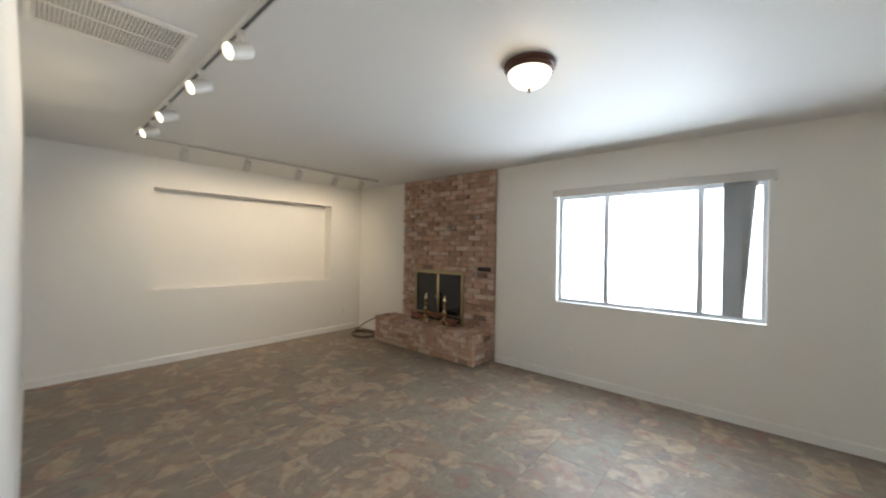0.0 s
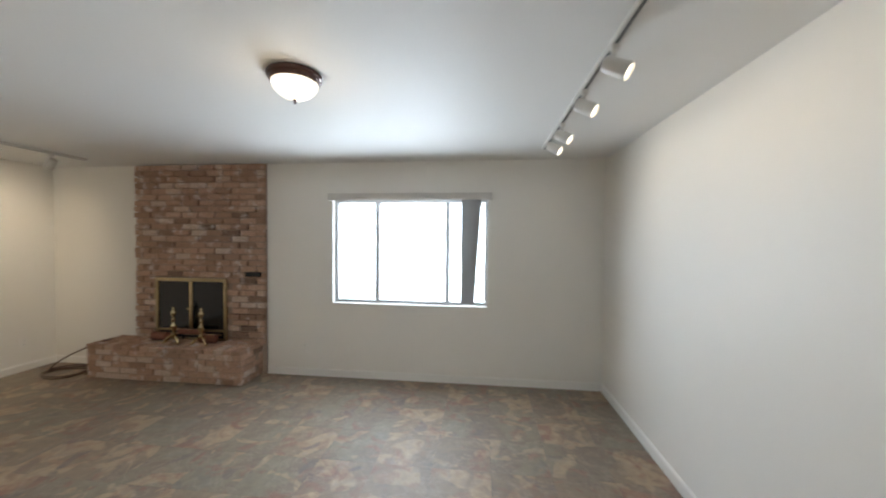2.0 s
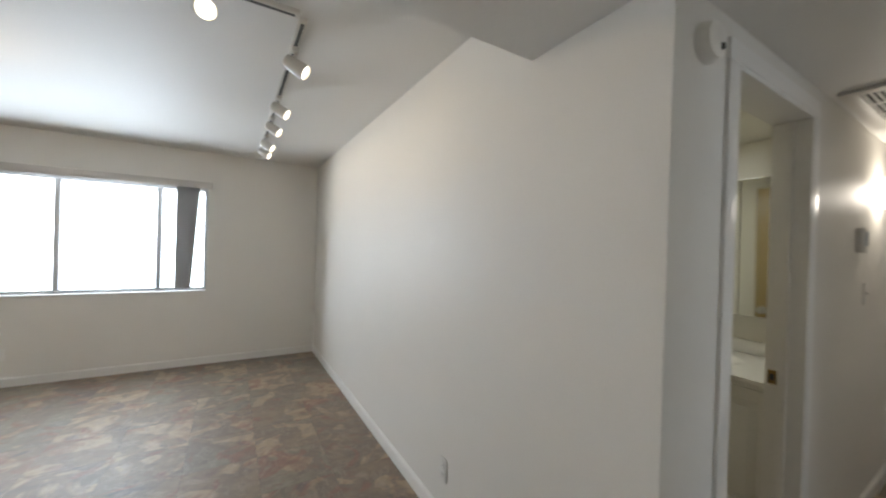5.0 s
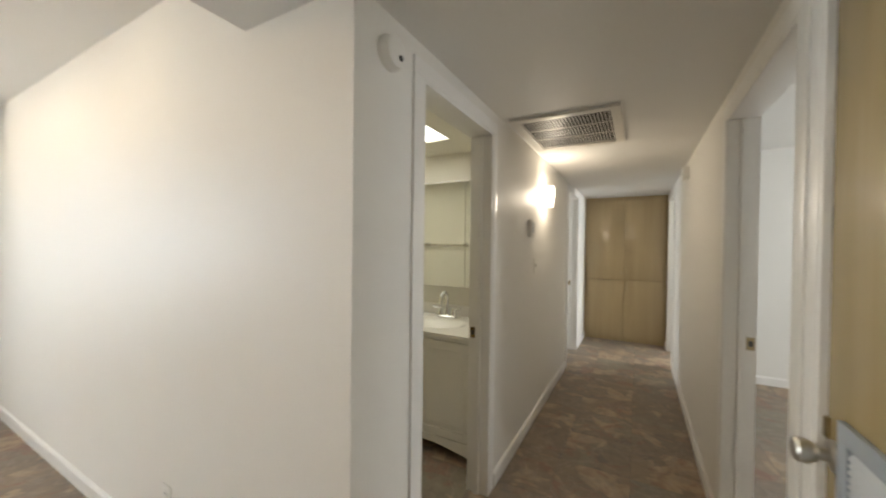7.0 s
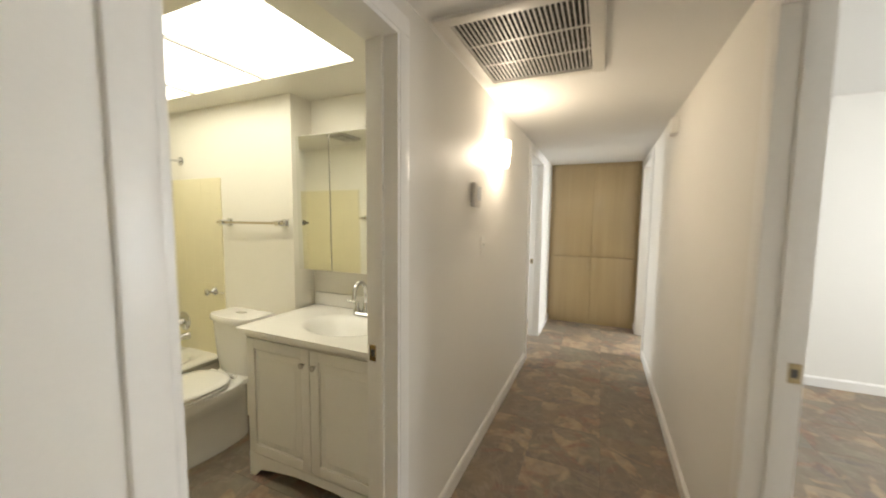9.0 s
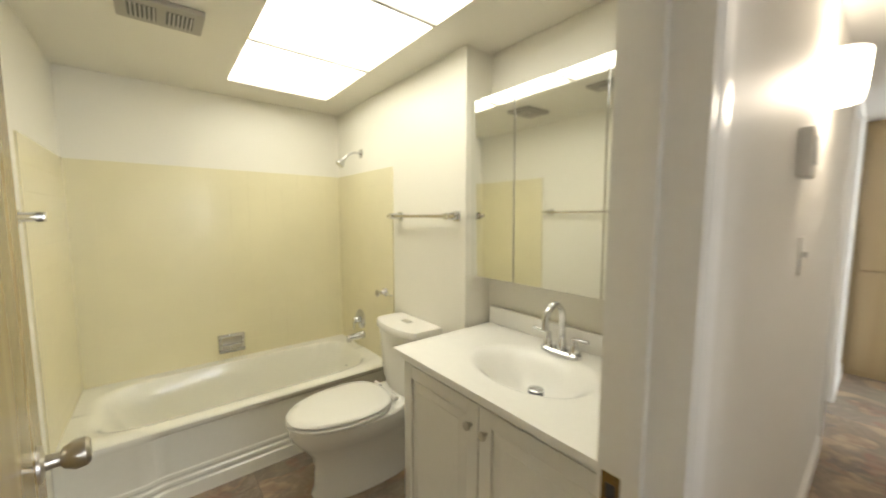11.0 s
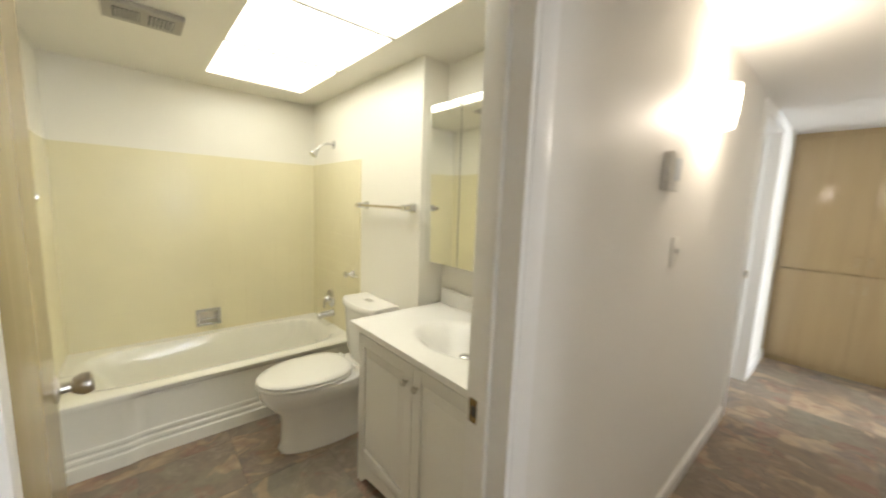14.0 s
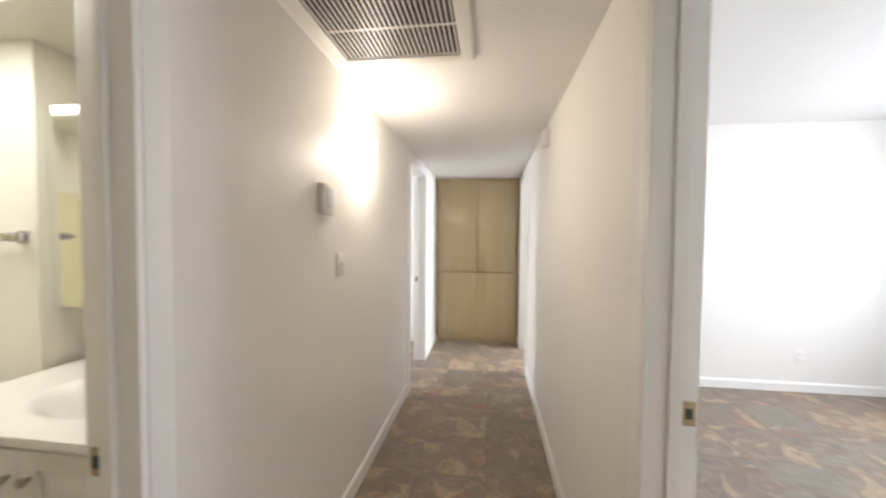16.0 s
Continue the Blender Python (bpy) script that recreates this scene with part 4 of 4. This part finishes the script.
def tub():
    x0, x1, y0, y1, rim = 0.126, 1.658, 1.83, 2.596, 0.385
    t = thing("bathtub", ((x0 + x1) / 2, y0, 0), "white enamelled alcove bathtub with ribbed apron", "bathtub")
    bm = bmesh.new()
    NX, NY = 64, 40
    cx, cy, ax, ay = (x0 + x1) / 2 + 0.0, (y0 + y1) / 2 + 0.01, (x1 - x0) / 2 - 0.075, (y1 - y0) / 2 - 0.085
    rows = []
    for i in range(NX + 1):
        row = []
        for j in range(NY + 1):
            x, y = x0 + (x1 - x0) * i / NX, y0 + (y1 - y0) * j / NY
            u, v = abs(x - cx) / ax, abs(y - cy) / ay
            r = (u ** 5 + v ** 5) ** 0.2
            slope = 0.32 - 0.18 * (x - x0) / (x1 - x0)
            f = min(1, max(0, (1 - r) / slope))
            z = rim - 0.30 * (f * f * (3 - 2 * f)) + (0.012 * min(1, max(0, (r - 1.0) / 0.12)) if y < cy else 0.0)
            e = min(j, 3) / 3
            row.append(bm.verts.new((x, y, z - 0.012 * (1 - e) ** 2)))
        rows.append(row)
    for i in range(NX):
        for j in range(NY):
            bm.faces.new((rows[i][j], rows[i + 1][j], rows[i + 1][j + 1], rows[i][j + 1]))
    part("basin", bm, TUBM, t)
    bm = bmesh.new()
    prof = [(0.000, 0.386), (-0.004, 0.380), (-0.005, 0.368), (-0.002, 0.352), (0.004, 0.340), (0.006, 0.150), (0.001, 0.144), (0.001, 0.128), (0.006, 0.122), (0.006, 0.112), (0.000, 0.106), (0.000, 0.090), (0.005, 0.084), (0.005, 0.074), (-0.002, 0.068), (-0.002, 0.0)]
    rings = []
    for x, k in ((x0, 0), (0.38, 0), (0.40, 0.1), (0.42, 0.35), (0.44, 0.65), (0.46, 0.9), (0.48, 1.0), (x1, 1.0)):
        d = 0.024 * k
        rings.append([(x, y0 + o + d * min(1, max(0, (0.375 - z) / 0.035)) * (1 if z > 0.16 else 0.8) + 0.006, z) for o, z in prof] + [(x, y0 + 0.06, 0.0), (x, y0 + 0.06, 0.37)])
    loft(bm, rings)
    part("apron", bm, TUBM, t, "white ribbed apron")
    bm = bmesh.new()
    turned(bm, (1.556, 2.24, 0.262), (-1, 0, 0.25), [(0, 0.034), (0.006, 0.034), (0.011, 0.026), (0.012, 0.003)], 24)
    o = part("overflow_plate", bm, CHROME, t, "chrome overflow plate")
    bm = bmesh.new()
    tube(bm, [(1.548, 2.24, 0.265), (1.52, 2.24, 0.275)], 0.004, 8)
    part("lever", bm, CHROME, o)


tub()

# yellow tile surround, tile by tile
TZ0, TZ1, TS = 0.386, 1.665, 0.108


def surround(name, axis, c, side, a0, a1):
    """Tiles on a wall plane at c; side: the way the faces look along the axis."""
    t = tagged(thing(name, (c if axis == "x" else (a0 + a1) / 2, (a0 + a1) / 2 if axis == "x" else c, TZ0), "pale yellow glazed wall tiles round the tub", "tile"), kind="structure")
    d0, d1 = sorted((c, c + side * 0.006))
    part("joint_bed", boxes((d0, a0, TZ0, d1, a1, TZ1) if axis == "x" else (a0, d0, TZ0, a1, d1, TZ1)), YGROUT, t, smooth=False)
    n, m = max(1, round((a1 - a0) / TS)), round((TZ1 - TZ0) / TS)
    w, h = (a1 - a0) / n, (TZ1 - TZ0) / m
    bm = bmesh.new()
    if axis == "x":
        box(bm, -0.004, -w / 2 + 0.0002, -h / 2 + 0.0002, 0.004, w / 2 - 0.0002, h / 2 - 0.0002)
    else:
        box(bm, -w / 2 + 0.0002, -0.004, -h / 2 + 0.0002, w / 2 - 0.0002, 0.004, h / 2 - 0.0002)
    bmesh.ops.bevel(bm, geom=bm.edges[:], offset=0.0003, segments=1, affect="EDGES")
    me = mesh_of("tile", bm, YTILE)
    for i in range(n):
        for k in range(m):
            b = new("tile", me)
            a, z = a0 + (i + 0.5) * w, TZ0 + (k + 0.5) * h
            b.location = (c + side * 0.0035, a, z) if axis == "x" else (a, c + side * 0.0035, z)
            b.parent = t
            b.matrix_parent_inverse = t.matrix_basis.inverted()


def fitting(name, label, cat, c, *pieces):
    t = thing(name, c, label, cat)
    for n, bm, mat in pieces:
        part(n, bm, mat, t)
    return t


def lathe(c, way, prof, n=24):
    bm = bmesh.new()
    return turned(bm, c, way, prof, n)


def bent(pts, r, n=10):
    bm = bmesh.new()
    return tube(bm, pts, r, n)


FLANGE = [(0, 0.028), (0.004, 0.028), (0.010, 0.016), (0.011, 0.002)]
SX = 1.651
fitting("wall_shower", "chrome shower arm and small shower head", "shower head", (SX, 2.2, 1.80),
        ("flange", lathe((1.66, 2.2, 1.80), (-1, 0, 0), [(0, 0.032), (0.005, 0.031), (0.012, 0.014), (0.013, 0.002)]), CHROME),
        ("arm", bent([(1.655, 2.2, 1.80), (1.60, 2.2, 1.80), (1.575, 2.2, 1.792), (1.545, 2.2, 1.765), (1.535, 2.2, 1.752)], 0.009), CHROME),
        ("head", lathe((1.541, 2.2, 1.760), (-0.65, 0, -0.76), [(0, 0.010), (0.012, 0.013), (0.02, 0.012), (0.05, 0.027), (0.066, 0.030), (0.070, 0.027), (0.0705, 0.002)]), CHROME))
fitting("shower_valve", "round chrome shower valve with lever", "tap", (SX, 2.235, 0.60),
        ("escutcheon", lathe((SX, 2.235, 0.60), (-1, 0, 0), [(0, 0.072), (0.005, 0.073), (0.012, 0.062), (0.018, 0.030), (0.019, 0.003)], 36), CHROME),
        ("lever_hub", lathe((SX - 0.016, 2.235, 0.60), (-1, 0, 0), [(0, 0.024), (0.03, 0.022), (0.04, 0.016), (0.041, 0.002)]), CHROME),
        ("lever", bent([(SX - 0.045, 2.235, 0.60), (SX - 0.055, 2.235, 0.58), (SX - 0.06, 2.235, 0.53)], 0.008), CHROME))
fitting("tub_spout", "chrome tub spout below the valve", "tap", (SX, 2.2, 0.49),
        ("spout", lathe((SX, 2.2, 0.49), (-1, 0, -0.06), [(0, 0.030), (0.012, 0.029), (0.03, 0.024), (0.11, 0.023), (0.125, 0.020), (0.127, 0.003)]), CHROME),
        ("outlet", lathe((SX - 0.112, 2.2, 0.48), (0, 0, -1), [(0, 0.016), (0.026, 0.015), (0.027, 0.003)], 16), CHROME))
t = thing("soap_dish", (0.86, 2.595, 0.495), "chrome recessed soap dish with lip in the tile", "soap dish")
for r in ((0.782, 2.574, 0.433, 0.938, 2.592, 0.452), (0.782, 2.578, 0.538, 0.938, 2.592, 0.558), (0.782, 2.578, 0.452, 0.800, 2.592, 0.538), (0.920, 2.578, 0.452, 0.938, 2.592, 0.538)):
    part("frame", boxes(r, bevel=0.003), CHROME, t)
part("back", boxes((0.800, 2.588, 0.452, 0.920, 2.591, 0.538)), NICKEL, t, smooth=False)
part("lip", boxes((0.800, 2.560, 0.484, 0.920, 2.587, 0.490), bevel=0.002), CHROME, t)
fitting("paper_holder", "chrome toilet paper holder post on the wall", "paper holder", (SX, 1.86, 0.865),
        ("flange", lathe((SX, 1.86, 0.865), (-1, 0, 0), [(0, 0.030), (0.004, 0.030), (0.010, 0.022), (0.03, 0.010), (0.031, 0.002)]), CHROME),
        ("rod", bent([(SX - 0.027, 1.86, 0.865), (SX - 0.03, 1.855, 0.865), (SX - 0.03, 1.73, 0.868)], 0.005), CHROME),
        ("boss", lathe((SX - 0.029, 1.86, 0.865), (-1, 0, 0), [(0, 0.010), (0.022, 0.010), (0.026, 0.023), (0.034, 0.024), (0.038, 0.018), (0.0385, 0.002)]), CHROME))


def towel_bar(x, s, y0, y1, z):
    t = thing("towel_bar", (x, (y0 + y1) / 2, z), "square towel bar on chrome posts", "towel bar", "bathroom towel bars")
    for y in (y0, y1):
        p = part("post", boxes(tuple(a for a in (min(x, x + s * 0.075), y - 0.017, z - 0.017, max(x, x + s * 0.075), y + 0.017, z + 0.017)), bevel=0.004), CHROME, t)
        part("flange", boxes((min(x, x + s * 0.010), y - 0.026, z - 0.026, max(x, x + s * 0.010), y + 0.026, z + 0.026), bevel=0.004), CHROME, p)
    part("bar", boxes((x + s * 0.06 - 0.008, y0 - 0.05, z - 0.008, x + s * 0.06 + 0.008, y1 + 0.05, z + 0.008), bevel=0.002), SATIN, t, "pale satin metal bar")


towel_bar(1.66, -1, 1.16, 1.68, 1.36)
towel_bar(0.124, 1, 1.16, 1.72, 1.355)


def toilet():
    cy = 1.475
    t = thing("toilet", (1.28, cy, 0), "white two-piece toilet with closed lid, dual flush", "toilet")
    # bowl and pedestal: egg-shaped sections
    def egg(xf, xb, half, z, n=32):
        out = []
        m = xb - (xb - xf) * 0.40
        for i in range(n):
            a = 2 * math.pi * i / n
            c, s = math.cos(a), math.sin(a)
            x = m + (xb - m) * math.copysign(abs(c) ** 0.7, c) if c > 0 else m + (m - xf) * c
            out.append((x, cy + half * math.copysign(abs(s) ** 0.9, s), z))
        return out
    bm = bmesh.new()
    loft(bm, [egg(1.02, 1.56, 0.115, 0.0), egg(1.015, 1.56, 0.118, 0.02), egg(1.03, 1.56, 0.108, 0.05), egg(1.035, 1.56, 0.105, 0.16), egg(1.02, 1.56, 0.112, 0.22), egg(0.97, 1.55, 0.145, 0.28), egg(0.935, 1.54, 0.172, 0.325), egg(0.925, 1.53, 0.180, 0.36), egg(0.925, 1.53, 0.180, 0.385), egg(0.935, 1.53, 0.172, 0.392)])
    part("bowl", bm, PORC, t)
    bm = bmesh.new()
    loft(bm, [egg(0.918, 1.42, 0.182, 0.394), egg(0.914, 1.42, 0.186, 0.399), egg(0.914, 1.42, 0.186, 0.409), egg(0.92, 1.42, 0.180, 0.413)])
    part("seat", bm, PORC, t)
    bm = bmesh.new()
    loft(bm, [egg(0.922, 1.415, 0.178, 0.416), egg(0.916, 1.42, 0.184, 0.421), egg(0.916, 1.42, 0.184, 0.429), egg(0.925, 1.41, 0.176, 0.437), egg(0.96, 1.39, 0.145, 0.441)])
    part("lid", bm, PORC, t)
    for s in (-1, 1):
        bm = bmesh.new()
        tube(bm, [(1.425, cy + s * 0.06, 0.418), (1.425, cy + s * 0.115, 0.418)], 0.012, 10)
        part("hinge", bm, PORC, t)
    part("deck", boxes((1.40, cy - 0.15, 0.36, 1.645, cy + 0.15, 0.395), bevel=0.012), PORC, t)

    def tank(x0, x1, half, z, n=24, bow=0.035):
        pts = [(x1, cy + half, z), (x1, cy - half, z)]
        for i in range(n + 1):
            u = -1 + 2 * i / n
            pts.append((x0 - bow * (1 - u * u) + 0.02 * abs(u) ** 8, cy + half * u, z))
        return pts
    bm = bmesh.new()
    loft(bm, [tank(1.515, 1.648, 0.165, 0.395), tank(1.50, 1.65, 0.178, 0.46), tank(1.485, 1.652, 0.192, 0.73)])
    part("tank", bm, PORC, t)
    bm = bmesh.new()
    loft(bm, [tank(1.476, 1.654, 0.198, 0.732), tank(1.472, 1.655, 0.201, 0.738), tank(1.472, 1.655, 0.201, 0.762), tank(1.478, 1.653, 0.197, 0.772)])
    part("tank_lid", bm, PORC, t)
    part("flush_button", boxes((1.545, cy - 0.035, 0.772, 1.585, cy + 0.035, 0.778), bevel=0.002), CHROME, t, "chrome flush button")


toilet()


def panel_door(t, x, y0, y1, z0, z1, name="door"):
    """A raised-panel door in a plane of constant x, looking west."""
    e = 0.052
    d = part(name, boxes((x + 0.010, y0, z0, x + 0.018, y1, z1)), CABW, t, smooth=False)
    for n, r in (("stile", (x, y0, z0, x + 0.0098, y0 + e, z1)), ("stile", (x, y1 - e, z0, x + 0.0098, y1, z1)), ("rail", (x, y0 + e, z0, x + 0.0098, y1 - e, z0 + e)), ("rail", (x, y0 + e, z1 - e, x + 0.0098, y1 - e, z1))):
        part(n, boxes(r, bevel=0.002), CABW, d)
    # raised field with sloping edges in a recess
    bm = bmesh.new()
    rings = []
    for off, dx in ((0.008, 0.0105), (0.012, 0.008), (0.038, 0.002), (0.040, 0.0005)):
        a0, a1, b0, b1 = y0 + e + off, y1 - e - off, z0 + e + off, z1 - e - off
        rings.append([(x + dx, a0, b0), (x + dx, a1, b0), (x + dx, a1, b1), (x + dx, a0, b1)])
    loft(bm, rings, caps=False)
    bm.verts.ensure_lookup_table()
    bm.faces.new(bm.verts[-4:])
    part("panel", bm, CABW, d, smooth=False)
    return d


def vanity():
    vx, y0, y1, top = 1.268, 0.135, 1.045, 0.792
    t = thing("vanity_cabinet", (1.55, 0.59, 0), "white raised-panel vanity cabinet with two doors", "cabinet")
    part("body", boxes((vx + 0.02, y0, 0.115, 1.826, y1, 0.64), (vx + 0.02, y0, 0.64, vx + 0.035, y1, top), (vx + 0.035, y1 - 0.016, 0.64, 1.826, y1, top), (vx + 0.035, y0, 0.64, 1.826, y0 + 0.016, top)), CABW, t, smooth=False)
    part("top_rail", boxes((vx, y0, top - 0.022, vx + 0.02, y1, top), bevel=0.003), CABW, t)
    part("side_foot", boxes((vx + 0.02, y1 - 0.018, 0.0, 1.826, y1, 0.115)), CABW, t, smooth=False)
    part("side_foot", boxes((vx + 0.02, y0, 0.0, 1.826, y0 + 0.018, 0.115)), CABW, t, smooth=False)
    # arched toe board
    bm = bmesh.new()
    n = 24
    low = []
    for i in range(n + 1):
        u = i / n
        y = y0 + (y1 - y0) * u
        a = min(u, 1 - u)
        low.append((y, 0.0 if a < 0.06 else 0.035 + 0.05 * min(1, (a - 0.06) / 0.30) ** 0.7))
    ring = [(y, z) for y, z in low] + [(y1, 0.13), (y0, 0.13)]
    loft(bm, [[(x, y, z) for y, z in ring] for x in (vx + 0.002, vx + 0.02)])
    part("toe_board", bm, CABW, t, "arched white toe board")
    mid = (y0 + y1) / 2 + 0.012
    for a, b, s in ((y0 + 0.008, mid - 0.003, 1), (mid + 0.003, y1 - 0.008, -1)):
        d = panel_door(t, vx, a, b, 0.135, top - 0.026)
        yk = b - 0.032 if s == 1 else a + 0.032
        bm = bmesh.new()
        turned(bm, (vx, yk, 0.688), (-1, 0, 0), [(0, 0.006), (0.012, 0.006), (0.016, 0.014), (0.024, 0.014), (0.028, 0.009), (0.0285, 0.001)], 18)
        part("knob", bm, NICKEL, d, "brushed nickel knob")
    # moulded top with basin
    c = thing("countertop", (1.55, 0.6, 0.80), "white moulded vanity top with oval basin", "countertop")
    bm = bmesh.new()
    X0, X1, Y0, Y1, Z = 1.238, 1.828, 0.118, 1.075, 0.822
    NX, NY = 48, 72
    rows = []
    for i in range(NX + 1):
        row = []
        for j in range(NY + 1):
            x, y = X0 + (X1 - X0) * i / NX, Y0 + (Y1 - Y0) * j / NY
            r = math.hypot((x - 1.525) / 0.175, (y - 0.60) / 0.235)
            f = min(1, max(0, (1.06 - r) / 0.85))
            z = Z - 0.125 * (f * f * (3 - 2 * f)) ** 0.85
            row.append(bm.verts.new((x, y, z)))
        rows.append(row)
    for i in range(NX):
        for j in range(NY):
            bm.faces.new((rows[i][j], rows[i + 1][j], rows[i + 1][j + 1], rows[i][j + 1]))
    part("basin_top", bm, COUNT, c)
    part("front_edge", boxes((X0, Y0, Z - 0.021, X0 + 0.02, Y1, Z - 0.0005), (X0 + 0.02, Y1 - 0.02, Z - 0.021, X1, Y1, Z - 0.0005)), COUNT, c, smooth=False)
    part("backsplash", boxes((X1 - 0.022, Y0, Z + 0.001, X1, Y1, Z + 0.085), bevel=0.006), COUNT, c, "white backsplash")
    bm = bmesh.new()
    turned(bm, (1.54, 0.585, 0.738), (0, 0, 1), [(0, 0.026), (0.002, 0.028), (0.004, 0.027), (0.007, 0.018), (0.008, 0.003)], 28)
    part("drain_stopper", bm, CHROME, c, "raised chrome drain stopper")
    bm = bmesh.new()
    turned(bm, (1.54, 0.585, 0.697), (0, 0, 1), [(0, 0.030), (0.003, 0.030), (0.005, 0.027), (0.0415, 0.027)], 28)
    part("drain_ring", bm, DARKP, c, "dark drain opening")
    f = thing("basin_faucet", (1.715, 0.605, Z), "chrome high-arc faucet with two lever handles", "tap")
    bm = bmesh.new()
    loft(bm, [oval(1.72, 0.605, Z, 0.028, 0.085, 32, 3), oval(1.72, 0.605, Z + 0.012, 0.028, 0.085, 32, 3), oval(1.72, 0.605, Z + 0.018, 0.022, 0.079, 32, 3)])
    part("base", bm, CHROME, f)
    bm = bmesh.new()
    turned(bm, (1.725, 0.605, Z + 0.017), (0, 0, 1), [(0, 0.022), (0.01, 0.021), (0.045, 0.014), (0.06, 0.013)], 20)
    pts = [(1.725, 0.605, Z + 0.06 + 0.02 * k) for k in range(5)]
    for k in range(1, 13):
        a = math.pi * k / 12
        pts.append((1.725 - 0.055 * (1 - math.cos(a)), 0.605, Z + 0.14 + 0.055 * math.sin(a) * 1.15))
    pts.append((1.613, 0.605, Z + 0.118))
    tube(bm, pts, 0.0125, 14)
    part("spout", bm, CHROME, f)
    for s in (-1, 1):
        y = 0.605 + s * 0.058
        h = part("handle_stem", lathe((1.72, y, Z + 0.017), (0, 0, 1), [(0, 0.018), (0.02, 0.016), (0.035, 0.011), (0.052, 0.012), (0.06, 0.010), (0.062, 0.002)]), CHROME, f)
        bm = bmesh.new()
        tube(bm, [(1.72, y - s * 0.01, Z + 0.070), (1.715, y + s * 0.03, Z + 0.075), (1.71, y + s * 0.062, Z + 0.080)], 0.007, 10)
        part("lever", bm, CHROME, h)


vanity()


def medicine_cabinet():
    y0, y1, z0, z1, x = 0.15, 1.098, 1.07, 1.895, 1.70
    t = thing("medicine_cabinet", (1.77, (y0 + y1) / 2, z0), "wide mirrored medicine cabinet with three doors", "cabinet")
    part("body", boxes((x + 0.008, y0, z0, 1.829, y1, z1), bevel=0.002), VALAN, t)
    for a, b in ((y0, 0.4395), (0.4425, 0.8325), (0.8375, y1)):
        d = part("mirror_door", boxes((x, a, z0 + 0.002, x + 0.006, b, z1 - 0.002), bevel=0.0015), MIRROR, t, "clear mirror door", smooth=False)
        d.data.transform(Matrix.Translation((x, 0, z0)) @ Matrix.Rotation(radians(-0.8), 4, "Y") @ Matrix.Translation((-x, 0, -z0)))


medicine_cabinet()

# ---------- small pieces of the surfaces, last ----------
surround("wall_tile_back", "y", 2.6, -1, 0.13, 1.66)
surround("wall_tile_east", "x", 1.66, -1, 1.765, 2.594)
surround("wall_tile_west", "x", 0.124, 1, 1.82, 2.594)


def floor_tiles():
    """Slate-look tiles: those along the walk as single pieces, the rest joined."""
    s = 0.405
    root = bpy.data.objects["floor"]
    bm = bmesh.new()
    box(bm, -s / 2 + 0.0008, -s / 2 + 0.0008, -0.004, s / 2 - 0.0008, s / 2 - 0.0008, 0.0)
    me = mesh_of("floor_tile", bm, SLATE)
    verts, faces = [], []
    count = 0
    random.seed(9)
    for i in range(32):
        for j in range(24):
            x, y = -6.86 + (i + 0.5) * s, -4.75 + (j + 0.5) * s
            near = -4.6 < x < 2.6 and -1.3 < y < 4.5 or -5.8 < x < -4.5 and y > 2.6
            if near and count < 296:
                b = new("floor_tile", me)
                b.matrix_basis = pose(x, y, 0)
                b.parent = root
                count += 1
            else:
                k = len(verts)
                h = s / 2 - 0.0008
                verts += [(x - h, y - h, 0), (x + h, y - h, 0), (x + h, y + h, 0), (x - h, y + h, 0), (x - h, y - h, -0.004), (x + h, y - h, -0.004), (x + h, y + h, -0.004), (x - h, y + h, -0.004)]
                faces += [(k, k + 1, k + 2, k + 3), (k, k + 4, k + 5, k + 1), (k + 1, k + 5, k + 6, k + 2), (k + 2, k + 6, k + 7, k + 3), (k + 3, k + 7, k + 4, k)]
    me2 = bpy.data.meshes.new("far_floor_tiles")
    me2.from_pydata(verts, [], faces)
    me2.materials.append(SLATE)
    ob = new("far_floor_tiles", me2)
    ob.parent = root
    tagged(ob, "slate-look tiles further off", "", "", "stuff")


floor_tiles()
